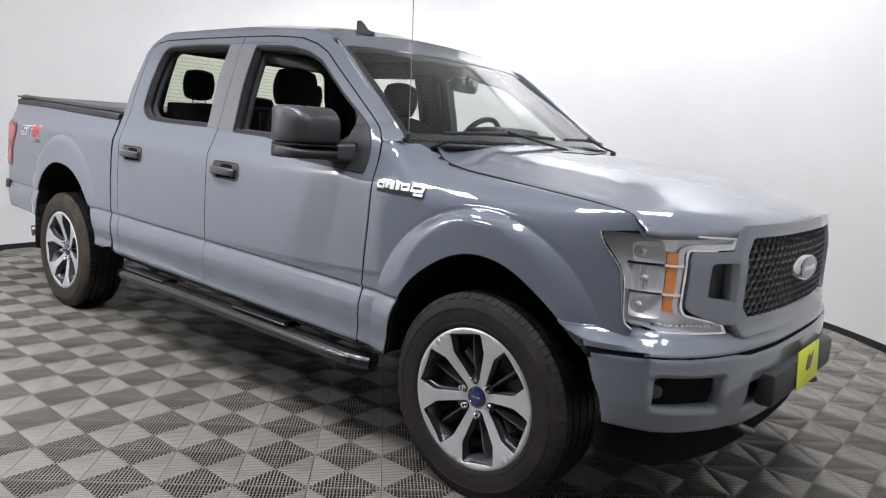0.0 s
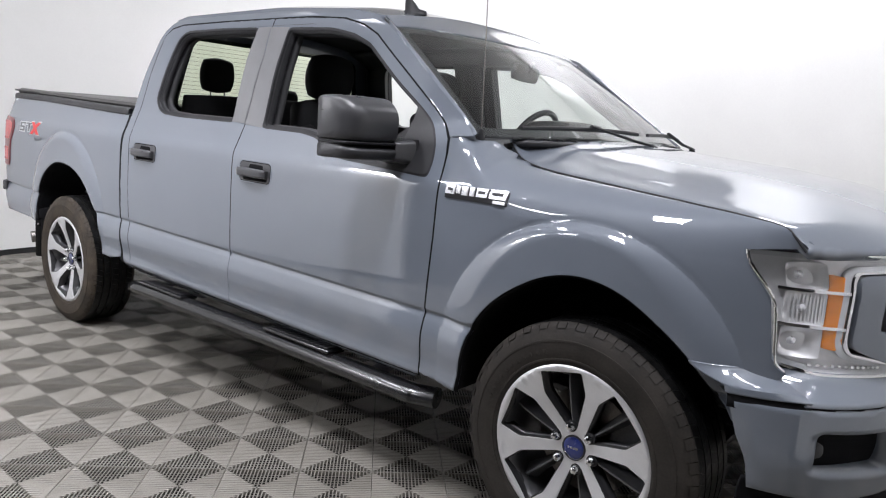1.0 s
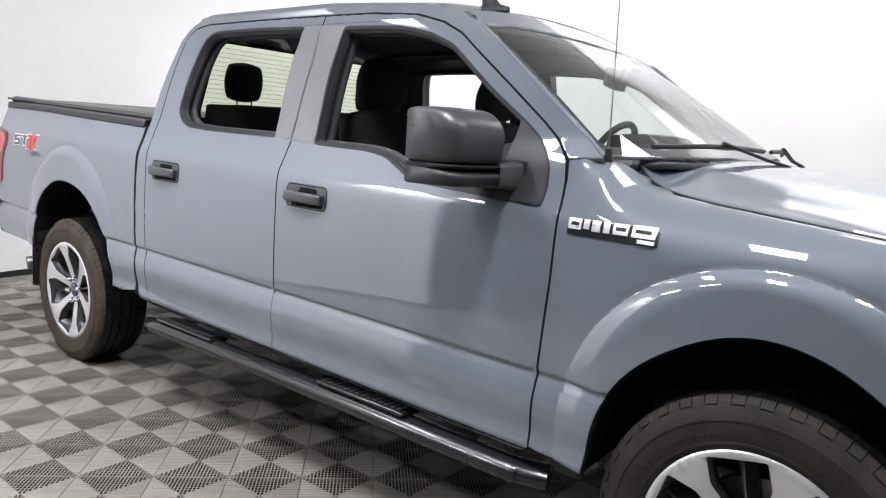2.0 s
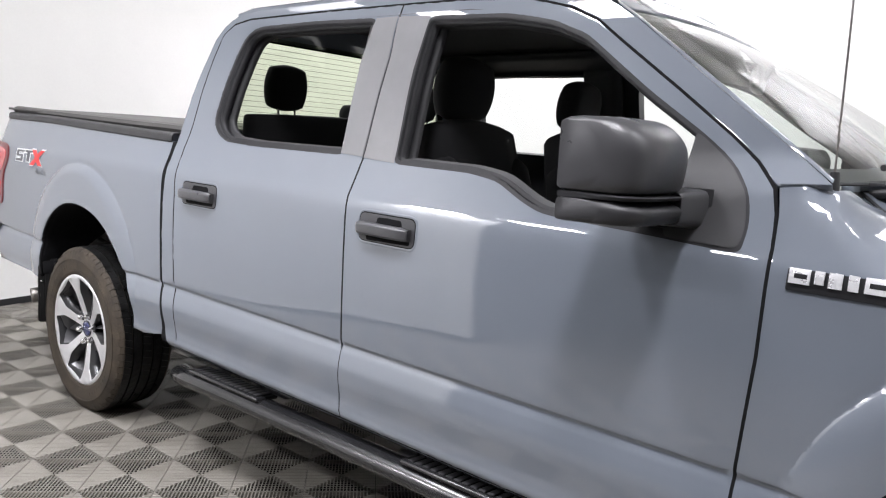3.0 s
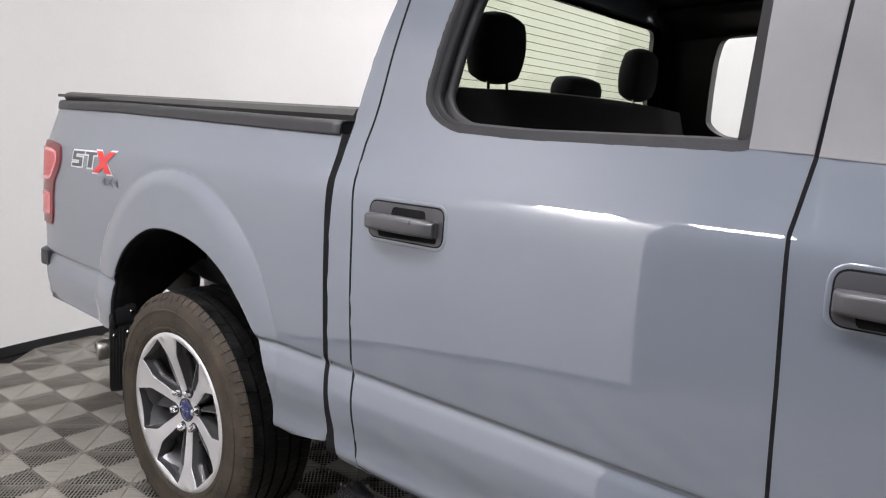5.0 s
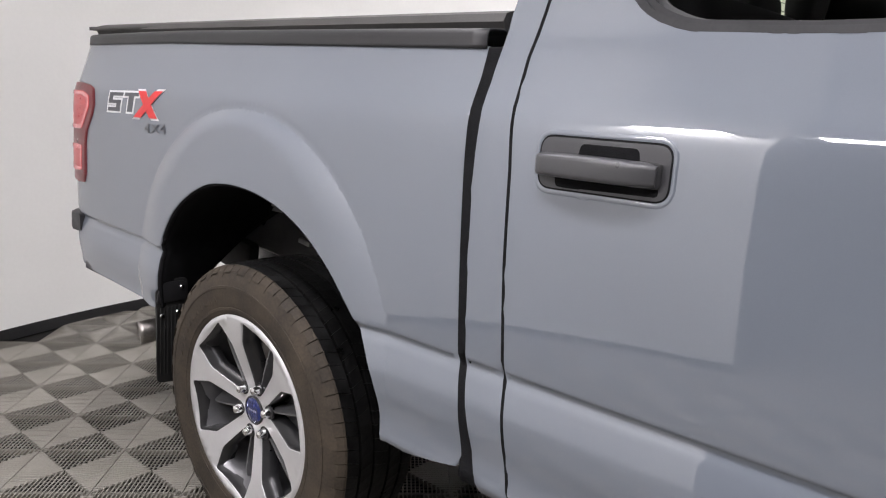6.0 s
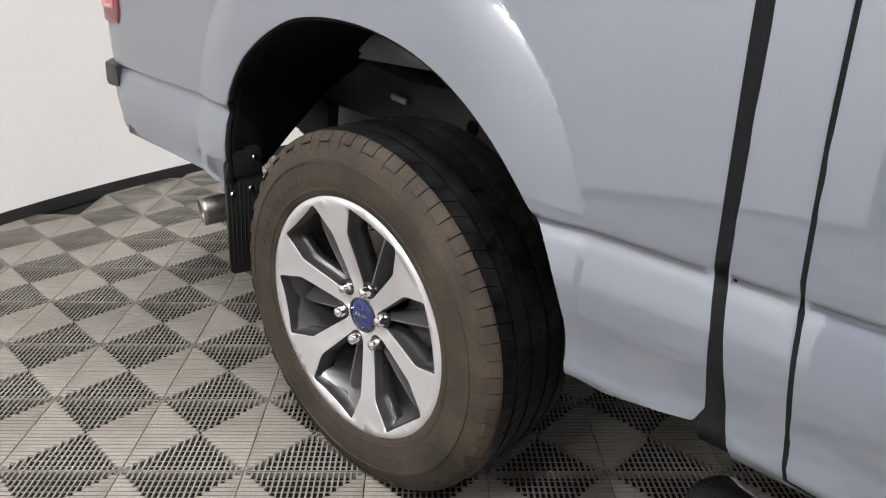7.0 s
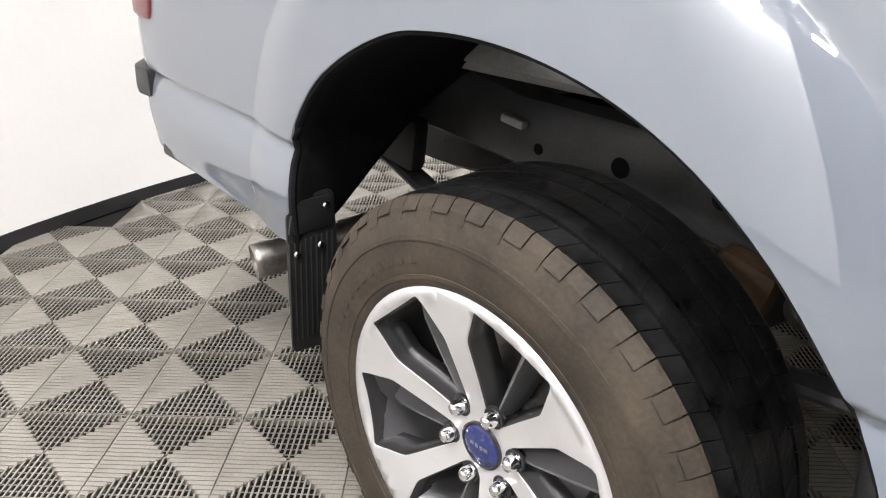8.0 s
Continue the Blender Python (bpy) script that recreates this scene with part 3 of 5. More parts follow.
sheet("headliner", 12, 10, lambda a, b: np.stack([.88 + 1.55 * a, -.66 + 1.32 * b, roof_z(.88 + 1.55 * a, -.66 + 1.32 * b) - 0.045], 1), HEADLINER, truck, "dark cloth headliner", 0.01)

# windscreen between the cowl and the roof
WS_X0, WS_Z0 = lambda y: 3.335 - 0.195 * (np.abs(y) / .86) ** 2.2, lambda y: 1.352 - 0.012 * (np.abs(y) / .86) ** 2
WS_X1, WS_Z1 = lambda y: 2.51 + 0.0 * y, lambda y: 1.850 - 0.054 * (np.abs(y) / .71) ** 2.4


def screen_map(u, v, off=0.0):
    y0, y1 = u * .860, u * .715
    y = y0 + (y1 - y0) * v
    x, z = WS_X0(y0) + (WS_X1(y1) - WS_X0(y0)) * v, WS_Z0(y0) + (WS_Z1(y1) - WS_Z0(y0)) * v + 0.045 * v * (1 - v)
    return np.stack([x - off * 0.5, y, z - off * 0.8], 1)


glass = panel("windscreen", [(-1, 0), (1, 0), (1, 1), (-1, 1)], [], lambda u, v: screen_map(u, v), SCREEN, truck, "clear raked windscreen glass", step=0.05, depth=0.005, edge=0.002)
glass.visible_shadow = False
panel("windscreen_border", [(-1, 0), (1, 0), (1, 1), (-1, 1)], [rounded([(-.955, .06), (.955, .06), (.93, .845), (.5, .79), (0, .765), (-.5, .79), (-.93, .845)], .04)], lambda u, v: screen_map(u, v, 0.008), SEAL, truck, "black windscreen border", step=0.05, depth=0.004, edge=0.002)

panel("roof_header", [(-.99, .89), (-.75, .86), (-.45, .825), (0, .805), (.45, .825), (.75, .86), (.99, .89), (.99, 1.0), (-.99, 1.0)], [], lambda u, v: screen_map(u, v, -0.006), PAINT, truck, "blue-grey painted front edge of the roof", step=0.05, depth=0.01)
for s in (-1, 1):   # painted pillar faces between the door line and the windscreen
    def face_map(a, b, s=s):
        i = np.interp(a, [0, .2, .42, .66, .86, 1], [0, 1, 2, 3, 4, 5])
        ex, ez = np.interp(i, range(6), [p[0] for p in A_EDGE[:6]]), np.interp(i, range(6), [p[1] for p in A_EDGE[:6]])
        E = np.stack([ex, s * (side_y(ex, ez) - .003), ez + .001], 1)
        G = screen_map(np.full_like(a, float(s)), a * .97, -.003)
        mid = (E + G) / 2 + np.array([.012, 0, .012])
        b = b[:, None]
        return (1 - b) ** 2 * E + 2 * b * (1 - b) * mid + b * b * G
    sheet("pillar_face", 20, 6, face_map, PAINT, truck, "blue-grey painted windscreen pillar")

# back wall of the cab, with its window
BACK_X = lambda z: np.interp(z, [.5, 1.3, 1.6, 1.85], [.765, .775, .80, .85])
BHOLE = rounded([(-.70, 1.385), (.70, 1.385), (.61, 1.772), (-.61, 1.772)], 0.05)
panel("cab_back", [(.93, .5), (-.93, .5), (-.90, 1.33), (-.80, 1.65), (-.70, 1.83), (-.50, 1.872), (0, 1.905), (.50, 1.872), (.70, 1.83), (.80, 1.65), (.90, 1.33)], [BHOLE], lambda u, v: np.stack([BACK_X(v), u, v], 1), PAINT, truck, "blue-grey painted back of the cab", step=0.06, depth=0.05, back=(1, 0, 0))
g = panel("rear_window", shrink(BHOLE, -0.02), [], lambda u, v: np.stack([BACK_X(v) + 0.02, u, v], 1), clear("green_tint_glass", (0.66, 0.72, 0.56)), truck, "greenish rear window with fine heating lines", step=0.06, depth=0.004, edge=0.001)
g.visible_shadow = False
for i in range(16):
    zz = 1.405 + i * 0.0228
    part("heating_line", box((0.002, 1.36 - 0.17 * (zz - 1.385) / .35, 0.0016), Matrix.Translation((float(BACK_X(zz)) + 0.017, 0, zz)), 0), DECALDARK, g)

# ---- front wings and bonnet ----
FRONT_ARCH = [(4.138, .62), (4.115, .66), (4.068, .710), (4.006, .778), (3.928, .843), (3.834, .904), (3.736, .938), (3.635, .943), (3.533, .916), (3.425, .855), (3.342, .783), (3.283, .695), (3.258, .606), (3.245, .52), (3.235, .462)]
FRONT_ARCH = [(p.x, p.y) for p in curve_pts([(x, z, 0) for x, z in FRONT_ARCH], 4)]
WING = [(3.057, .480), (3.059, .55), (3.063, .72), (3.077, .97), (3.077, 1.198), (3.072, 1.27), (3.062, 1.322), (3.12, 1.329), (3.175, 1.324)] + \
       [(x, float(SEAM_Z(x)) - 0.002) for x in (3.21, 3.257, 3.337, 3.45, 3.64, 3.91, 4.02, 4.10, 4.15, 4.185, 4.215, 4.240)] + \
       [(4.102, 1.086), (4.116, 1.050), (4.178, .966), (4.200, .80), (4.236, .766), (4.20, .720), (4.150, .702)] + FRONT_ARCH + [(3.14, .470)]
TOPLINES = LINES[:22] + [lambda g, d=d: np.stack([g, SEAM_Z(np.abs(g)) - d], 1) for d in (.004, .008, .014, .022, .032, .045, .062, .085, .11, .14)]
both("front_wing", WING, [], fender_y, PAINT, truck, "blue-grey painted front wing with flared arch", lines=TOPLINES + [flare_rings(3.655, 0.60, 0.515, 0.50)], step=0.016)


def hood_z(x, y):
    ys, zs = SEAM_Y(x), HOOD_EDGE(x)
    t = np.clip(np.abs(y) / ys, 0, 1)
    crown = np.interp(x, [3.2, 3.9, 4.5], [.088, .088, .058]) * (1 - t ** 2.4)
    dome = 0.010 * smooth(0.88, 0.60, t) * smooth(4.45, 4.1, x)
    near = np.clip(1 - (FRONT_X(np.abs(y)) - x) / 0.10, 0, 1)     # the rolled front edge
    return zs + crown + dome - (0.012 + 0.023 * t * t) * near ** 2


HOOD_EDGE = pchip(SEAM_X[:6] + [4.30, 4.60], [1.330, 1.272, 1.250, 1.216, 1.190, 1.170, 1.132, 1.072])
FRONT_X = pchip([0, .2, .4, .52, .6, .70, .80, .86, .90], [4.488, 4.484, 4.468, 4.446, 4.420, 4.372, 4.302, 4.250, 4.2])
HOOD = [(3.130, -.640), (3.180, -.698), (3.262, -.737), (3.342, -.755)] + [(x, -float(SEAM_Y(x)) + .004) for x in (3.45, 3.64, 3.91, 4.05, 4.12, 4.17, 4.20, 4.225)] + [(float(FRONT_X(a)), -a) for a in (.864, .83, .80, .70, .6, .52, .4, .2)]
HOOD = HOOD + [(4.488, 0)] + [(x, -y) for x, y in HOOD[::-1]] + [(3.225, .40), (3.262, 0), (3.225, -.40)]
panel("bonnet", HOOD, [], lambda u, v: np.stack([u, v, hood_z(u, v)], 1), PAINT, truck, "blue-grey painted bonnet with raised centre", step=0.02, depth=0.03, back=(0, 0, -1))
for s in (-1, 1):
    # A dark tube in the open seam stands in for its shade.
    part("bonnet_seam", tube([(x, s * (float(SEAM_Y(x)) - .001), float(SEAM_Z(x)) - .0055) for x in np.linspace(3.18, 4.243, 44)], .004, 6), SEAL, truck, "dark tube standing in for the shaded bonnet seam")
sheet("cowl", 6, 24, lambda a, b: np.stack([3.245 + .10 * a - .10 * np.abs(2 * b - 1) ** 2.2, (2 * b - 1) * .70, 1.312 + .02 * a], 1), TRIM, truck, "black plastic cowl below the windscreen", 0.02)

# ---- bed ----
REAR_ARCH = [(-.470, .585), (-.458, .69), (-.450, .785), (-.378, .880), (-.285, .945), (-.175, .991), (-.085, 1.005), (.005, 1.006), (.100, .995), (.197, .969), (.290, .925), (.374, .862), (.442, .787), (.502, .702), (.536, .61), (.544, .514)]
REAR_ARCH = [(p.x, p.y) for p in curve_pts([(x, z, 0) for x, z in REAR_ARCH], 4)]
BED = [(-1.262, 1.404), (-.54, 1.386), (.08, 1.360), (.729, 1.333), (.730, 1.28), (.726, 1.221), (.728, 1.11), (.736, .90), (.741, .745), (.754, .68), (.765, .560), (.752, .535), (.616, .507)] + REAR_ARCH[::-1] + \
      [(-.52, .578), (-1.04, .594), (-1.13, .612), (-1.20, .80), (-1.245, .91), (-1.290, 1.262)]
# Near-flush black strip that paints the shade in the cab-to-bed gap.
GAP = [(.724, 1.330), (.725, 1.28), (.721, 1.221), (.723, 1.11), (.731, .90), (.736, .745), (.749, .68), (.760, .56), (.762, .505)]
both("gap_filler", GAP + [(.816, .505), (.798, .60), (.772, .74), (.763, 1.10), (.769, 1.29), (.773, 1.330)],
     [], side_y, LINER_AND_SHADE, truck, "black strip standing in for the shade between cab and bed", off=0.004, step=0.02, depth=0.20, edge=0.001)
tagged(both("bed_side", BED, [], side_y, PAINT, truck, "blue-grey painted bed side with flared arch", lines=LINES + [flare_rings(-0.035, 0.66, 0.595, 0.537)], step=0.02)[0])


# ---- wheels ----
def dish(r):
    return np.interp(r, [0, .045, .07, .12, .20, .248, .256, .267, .275], [-.093, -.093, -.096, -.106, -.124, -.131, -.135, -.135, -.130])


def polar(r, deg):
    return (r * math.cos(radians(deg)), r * math.sin(radians(deg)))


def circle(r, n=72):
    return [polar(r, 360 * i / n) for i in range(n)]


def spoke_window(a, grow=0.0):
    pts = [(.060, -15), (.190, -23.0), (.2575, -16.6), (.2575, 16.6), (.190, 23.0), (.060, 15)]
    out = []
    for r, d in pts:
        g = grow / max(r, .05) * 57.3
        out.append(polar(r + (grow if r > .2 else -grow if r < .1 else 0), a + d + (g if d > 0 else -g)))
    return rounded(out, [.010, .010, .006, .006, .010, .010], 3)


def blade(a):
    """The dark inner spoke of an opening: a ridged blade, narrow at the nut and broad at the barrel."""
    rows = [(.066, .010, -.088, -.060), (.10, .013, -.088, -.056), (.16, .019, -.086, -.048), (.215, .025, -.082, -.040), (.241, .028, -.074, -.030)]
    m = pose(0, 0, 0, 0, -a, 0)
    return loft([[m @ Vector((r, y, w)) for w, y in ((-h, yb), (-h * .9, yb - .006), (-h * .12, yt), (h * .12, yt), (h * .9, yb - .006), (h, yb), (h * .8, yb + .03), (-h * .8, yb + .03))] for r, h, yt, yb in rows])


wheel_at = lambda off: (lambda u, v: np.stack([u, dish(np.hypot(u, v)) + off, v], 1))


def make_wheel(phase, rubber, words):
    ANG = [60 * i + phase for i in range(6)]
    rim = panel("wheel", circle(.2710), [spoke_window(a) for a in ANG], wheel_at(0), ALLOY, truck, "machined silver alloy wheel with six split spokes", step=0.02, depth=0.006, edge=0.0025, back=(0, 1, 0))
    panel("spoke_backing", circle(.266), [spoke_window(a, -0.003) for a in ANG], wheel_at(.005), GUNMETAL, rim, "dark grey painted sides of the spokes", step=0.03, depth=0.05, edge=0.002, back=(0, 1, 0))
    part("barrel", lathe([(.258, -.118), (.246, -.10), (.236, .0), (.236, .10), (.258, .12)], 64, pose(0, 0, 0, -90)), BARREL, rim, "silver-grey wheel barrel")
    for a in ANG:
        part("inner_spoke", blade(a), SPOKE_GREY, rim, "dark grey ridged inner spoke", sharp=25)
    part("brake_disc", lathe([(.06, -.02), (.17, -.02), (.172, -.0162), (.172, .012), (.06, .012)], 48, pose(0, 0, 0, -90)), STEEL, rim, "grey steel brake disc")
    part("brake_caliper", box((.10, .09, .20), pose(.14, -.005, .05, 0, 20, 0), .015), FRAMEP, rim, "dark brake caliper")
    part("hub", lathe([(.0, -.04), (.075, -.04), (.085, .03), (.09, .12)], 32, pose(0, 0, 0, -90)), FRAMEP, rim)
    for a in ANG:
        x, z = polar(.0685, a)
        m = pose(x, -.098, z, 90)
        part("lug_nut", lathe([(.0125, -.0162), (.0125, .010), (.010, .016), (.005, .019), (.0004, .0195)], 10, m), CHROME, rim, "chrome lug nut")
        part("lug_seat", lathe([(.019, -.004), (.0185, .001), (.0135, .001)], 16, pose(x, -.0945, z, 90)), GUNMETAL, rim)
    part("cap_ring", lathe([(.0405, -.004), (.0405, .004), (.037, .0055), (.034, .003)], 40, pose(0, -.0935, 0, 90)), GUNMETAL, rim)
    part("centre_cap", lathe([(.0004, .0062), (.02, .0056), (.033, .0045), (.0375, .001), (.0378, -.004)], 40, pose(0, -.0945, 0, 90)), BLUE, rim, "dark blue oval wheel cap")
    b = bmesh.new()
    for dx, w in ((-.016, .007), (-.006, .006), (.004, .006), (.013, .008)):
        box((w, .0012, .007), Matrix.Translation((dx, -.1003 + abs(dx) * .03, 0)), 0, b)
    part("cap_mark", b, CHROME, rim, "pale bars on the blue cap")
    # tyre
    prof = [(.262, -.118), (.272, -.132), (.278, -.1355), (.284, -.1365), (.2845, -.138), (.291, -.1385), (.2915, -.1375), (.30, -.1395), (.325, -.1420), (.343, -.1415), (.3435, -.143), (.350, -.1422), (.3505, -.140), (.363, -.1365), (.376, -.131), (.386, -.124), (.393, -.115)]
    full = prof + [(.394, .117), (.388, .124), (.365, .1355), (.325, .139), (.283, .133), (.262, .118)]
    bm = lathe(full, 120, pose(0, 0, 0, -90))
    settle(bm)
    part("tyre", bm, rubber, rim, words, sharp=25)
    # tread: ribs with circumferential grooves and cut shoulder blocks
    bm = bmesh.new()
    n = 74
    rows = [(-.108, -.074, 2), (-.066, -.030, 1), (-.022, .022, 1), (.030, .066, 1), (.074, .108, 2)]
    for k, (y0, y1, kind) in enumerate(rows):
        for i in range(n):
            a0, a1 = 2 * math.pi * i / n, 2 * math.pi * (i + (0.955 if kind == 2 else 0.982)) / n
            sk = 0.03 * (1 if k % 2 else -1)
            top = lambda y: .4045 - 0.9 * max(0, abs(y) - .09) ** 1.0 * .16
            q = []
            for r_off in (0, -.0162):
                for y, a in ((y0, a0), (y1, a0 + sk), (y1, a1 + sk), (y0, a1)):
                    r = top(y) + r_off
                    q.append(bm.verts.new((r * math.cos(a), y, r * math.sin(a))))
            for f in ((0, 1, 2, 3), (0, 4, 5, 1), (1, 5, 6, 2), (2, 6, 7, 3), (3, 7, 4, 0)):
                bm.faces.new([q[j] for j in f])
    settle(bm)
    tagged(part("tread", bm, TREAD, rim, "black tyre tread blocks", smooth=False), kind="stuff")
    bm = bmesh.new()
    for side in (-1, 1):   # shoulder lugs that run down the sidewall
        for i in range(n):
            a0, a1 = 2 * math.pi * i / n, 2 * math.pi * (i + 0.93) / n
            low = .372 if i % 2 else .384
            q = []
            for (r, y) in ((.4020, side * .109), (.3995, side * .1145), (.3950, side * .1195), (.3880, side * .1265), (low, side * (.1335 if i % 2 else .1305)), (low, side * .122), (.388, side * .109)):
                for a in (a0, a1):
                    q.append(bm.verts.new((r * math.cos(a), y, r * math.sin(a))))
            for j in range(6):
                bm.faces.new((q[2 * j], q[2 * j + 1], q[2 * j + 3], q[2 * j + 2]))
            bm.faces.new(q[0::2]), bm.faces.new(q[1::2]), bm.faces.new((q[0], q[1], q[13], q[12]))
    settle(bm)
    tagged(part("tread_shoulder", bm, rubber, rim, "cut tread shoulder", smooth=False), kind="stuff")
    for i, a in enumerate([20 + 5.2 * k for k in range(11)] + [200 + 5.2 * k for k in range(9)]):   # raised marks on the sidewall
        part("sidewall_mark", box((.013, .0025, .020), pose(0, 0, 0, 0, -a, 0) @ Matrix.Translation((0, -.1405, .318)), .0008), rubber, rim)
    return rim


def settle(bm):
    """Flattens the tyre where it stands on the floor."""
    for v in bm.verts:
        if v.co.z < -.390:
            v.co.y += math.copysign(min(.012, (-.390 - v.co.z) * .5), v.co.y)
            v.co.z = max(v.co.z, -.3945)


for phase, wx, rubber, words in ((12, 0, TYRE, "dusty black tyre sidewall"), (42, 3.683, SHADED_TYRE, "tyre sidewall coloured darker for the weaker light at the front")):
    wheel = make_wheel(phase, rubber, words)
    wheel.matrix_basis = pose(wx, -.86, .3945)
    copy_thing(wheel, pose(wx, .86, .3945, 0, 0, 180))

# ---- wheel wells, chassis ----
def cushion_ball(p, r):
    return lathe([(.0005, -r), (.6 * r, -.8 * r), (r, 0), (.6 * r, .8 * r), (.0005, r)], 16, pose(*p, 90))


def arch_liner(name, pts, fn, y_in, material, label):
    P = np.array(pts)
    def m(a, b):
        y_to = np.interp(a, *y_in)
        i = a * (len(P) - 1)
        x, z = np.interp(i, range(len(P)), P[:, 0]), np.interp(i, range(len(P)), P[:, 1])
        cx, cz = P[:, 0].mean(), .55
        y0 = fn(x, z) - .012
        k = 1 + .05 * b
        return np.stack([cx + (x - cx) * k, -(y0 + (y_to - y0) * b), cz + (z - cz) * k], 1)
    return sheet(name, 50, 12, m, material, truck, label, 0.006)


arch_liner("wheel_liner", REAR_ARCH, side_y, ([0, .06, .20, .42, .54, .68, 1], [.90, .78, .50, .48, .62, .86, .90]), LINER_AND_SHADE, "dark felt wheel-arch liner")
arch_liner("wheel_liner", FRONT_ARCH, fender_y, ([0, 1], [.45, .45]), LINER_AND_SHADE, "dark felt wheel-arch liner")
part("inner_wing", box((1.1, .02, .75), Matrix.Translation((3.66, -.44, .80)), .004), LINER_AND_SHADE, truck, "dark inner wing panel")
# arch lips
def lip(pts, fn, name="arch_lip"):
    P = [(p.x, -float(fn(p.x, p.y)) + .014, p.y) for p in [Vector((x, z, 0)) for x, z in pts]]
    part(name, tube(P, .008, 8), LINER_AND_SHADE, truck, "black arch lip")


lip(REAR_ARCH, side_y), lip(FRONT_ARCH, fender_y)
for s in (-1, 1):
    rail = [(-1.15, .66, .74, .88), (-.75, .70, .74, .87), (-.35, .665, .735, .80), (.05, .64, .71, .79), (.45, .57, .65, .73), (.75, .47, .55, .63), (1.2, .44, .52, .60), (3.2, .44, .52, .60), (3.9, .50, .58, .66), (4.4, .50, .58, .66)]
    bm = bmesh.new()
    rings = []
    for x, z0, _, z1 in rail:
        rings.append([bm.verts.new((x, s * y, z)) for y, z in ((.50, z0), (.50, z1 - .02), (.49, z1), (.42, z1), (.42, z0 - .01), (.49, z0 - .01))])
    for a, b in zip(rings, rings[1:]):
        for k in range(6):
            bm.faces.new((a[k], a[(k + 1) % 6], b[(k + 1) % 6], b[k]))
    fr = part("frame_rail", bm, FRAMEP, truck, "black steel chassis rail with round holes")
    # No holes are cut; black discs on the rail paint their dark insides.
    for x, z, r in ((-.295, .704, .011), (-.101, .714, .019), (.099, .709, .017), (-.62, .79, .016), (.52, .60, .014)):
        part("rail_hole", lathe([(.0005, .0008), (r, .0006), (r + .0015, -.001)], 20, pose(x, s * .5005, z, 90 if s < 0 else -90)), LINER_AND_SHADE, fr, "flat black disc painting the shade of a rail hole")
    part("spring_hanger", box((.11, .06, .12), pose(.18, s * .555, .600, 0, 15, 0), .025), RUST, fr, "rusty brown spring bracket")
    part("rail_bolt", cushion_ball((.285, s * .575, .608), .030), STEEL, fr, "worn steel bush")
    part("bracket", box((.06, .02, .018), pose(-.355, s * .51, .752, 0, 8, 0), .004), INNER, fr, "pale steel bracket")
    part("bump_stop", box((.09, .07, .07), pose(.36, s * .53, .62), .02), FRAMEP, fr)
part("bed_floor", box((1.92, 1.24, .05), pose(-.24, 0, .90, 0, 1, 0), .01), INNER, truck, "grey underside of the bed")
for s in (-1, 1):
    sheet("bed_inner_side", 14, 8, lambda a, b, s=s: np.stack([-1.15 + 1.84 * a, s * (.60 + .12 * smooth(0, 1, b)), .86 + .40 * b], 1), INNER, truck, "pale grey inner bed panel", .008)
    part("shock_absorber", tube([(.46, s * .62, .36), (.42, s * .60, .70)], .032, 14), FRAMEP, truck, "black shock absorber")
    part("leaf_spring", tube([(-.72, s * .56, .62), (-.4, s * .56, .50), (0, s * .56, .455), (.4, s * .56, .49), (.72, s * .56, .56)], .03, 10, flat=.6), FRAMEP, truck, "dark leaf spring")
    part("shackle", box((.26, .05, .13), pose(-.70, s * .57, .675, 0, 8, 0), .02), RUBBER, truck, "black spring shackle bracket")
part("rear_axle", lathe([(.045, -.72), (.05, -.2), (.14, -.08), (.15, 0), (.14, .08), (.05, .2), (.045, .72)], 20, pose(0, 0, .395, 90)), FRAMEP, truck, "black rear axle")
part("spare_tyre", lathe([(.20, -.09), (.30, -.11), (.36, -.08), (.37, 0), (.36, .08), (.30, .11), (.20, .09)], 40, pose(-.75, 0, .62)), TREAD, truck, "black spare tyre under the bed")
# Unseen underbody parts, added to block light passing under the truck.
part("fuel_tank", box((1.4, .45, .30), pose(1.7, .25, .50), .06), FRAMEP, truck, "dark underbody tank, unseen, blocks light below")
part("transfer_case", box((.50, .55, .26), pose(1.35, -.25, .45), .07), FRAMEP, truck, "dark transfer case, unseen, blocks light below")
part("skid_plate", box((.80, .80, .03), pose(3.55, 0, .33, 0, 4, 0), .01), FRAMEP, truck, "dark steel skid plate, unseen, blocks light below")
part("engine_sump", box((.70, .60, .34), pose(3.45, 0, .52), .06), FRAMEP, truck, "dark engine sump, unseen, blocks light below")
part("front_axle", tube([(3.68, -.72, .40), (3.66, -.25, .42), (3.66, .25, .42), (3.68, .72, .40)], .045, 12), FRAMEP, truck, "dark front axle and half shafts, unseen, blocking light below")
for x in (.95, 2.0, 2.9):
    part("cross_member", box((.12, .90, .08), pose(x, 0, .45), .02), FRAMEP, truck, "black chassis cross member, unseen, blocks light below")
part("propeller_shaft", tube([(1.3, -.15, .46), (.2, 0, .42)], .05, 14), FRAMEP, truck, "dark propeller shaft")
part("gearbox", box((2.6, .42, .30), pose(2.7, 0, .50), .08), FRAMEP, truck, "dark underbody casing")
part("floor_pan", box((2.4, 1.6, .05), pose(1.95, 0, .60), .02), LINER_AND_SHADE, truck, "dark cab floor pan")
part("exhaust_pipe", tube(curve_pts([(.9, -.33, .50), (.2, -.36, .56), (-.35, -.42, .60), (-.58, -.60, .50), (-.70, -.80, .445)], 6), .034, 14), STEEL, truck, "dull steel exhaust pipe")
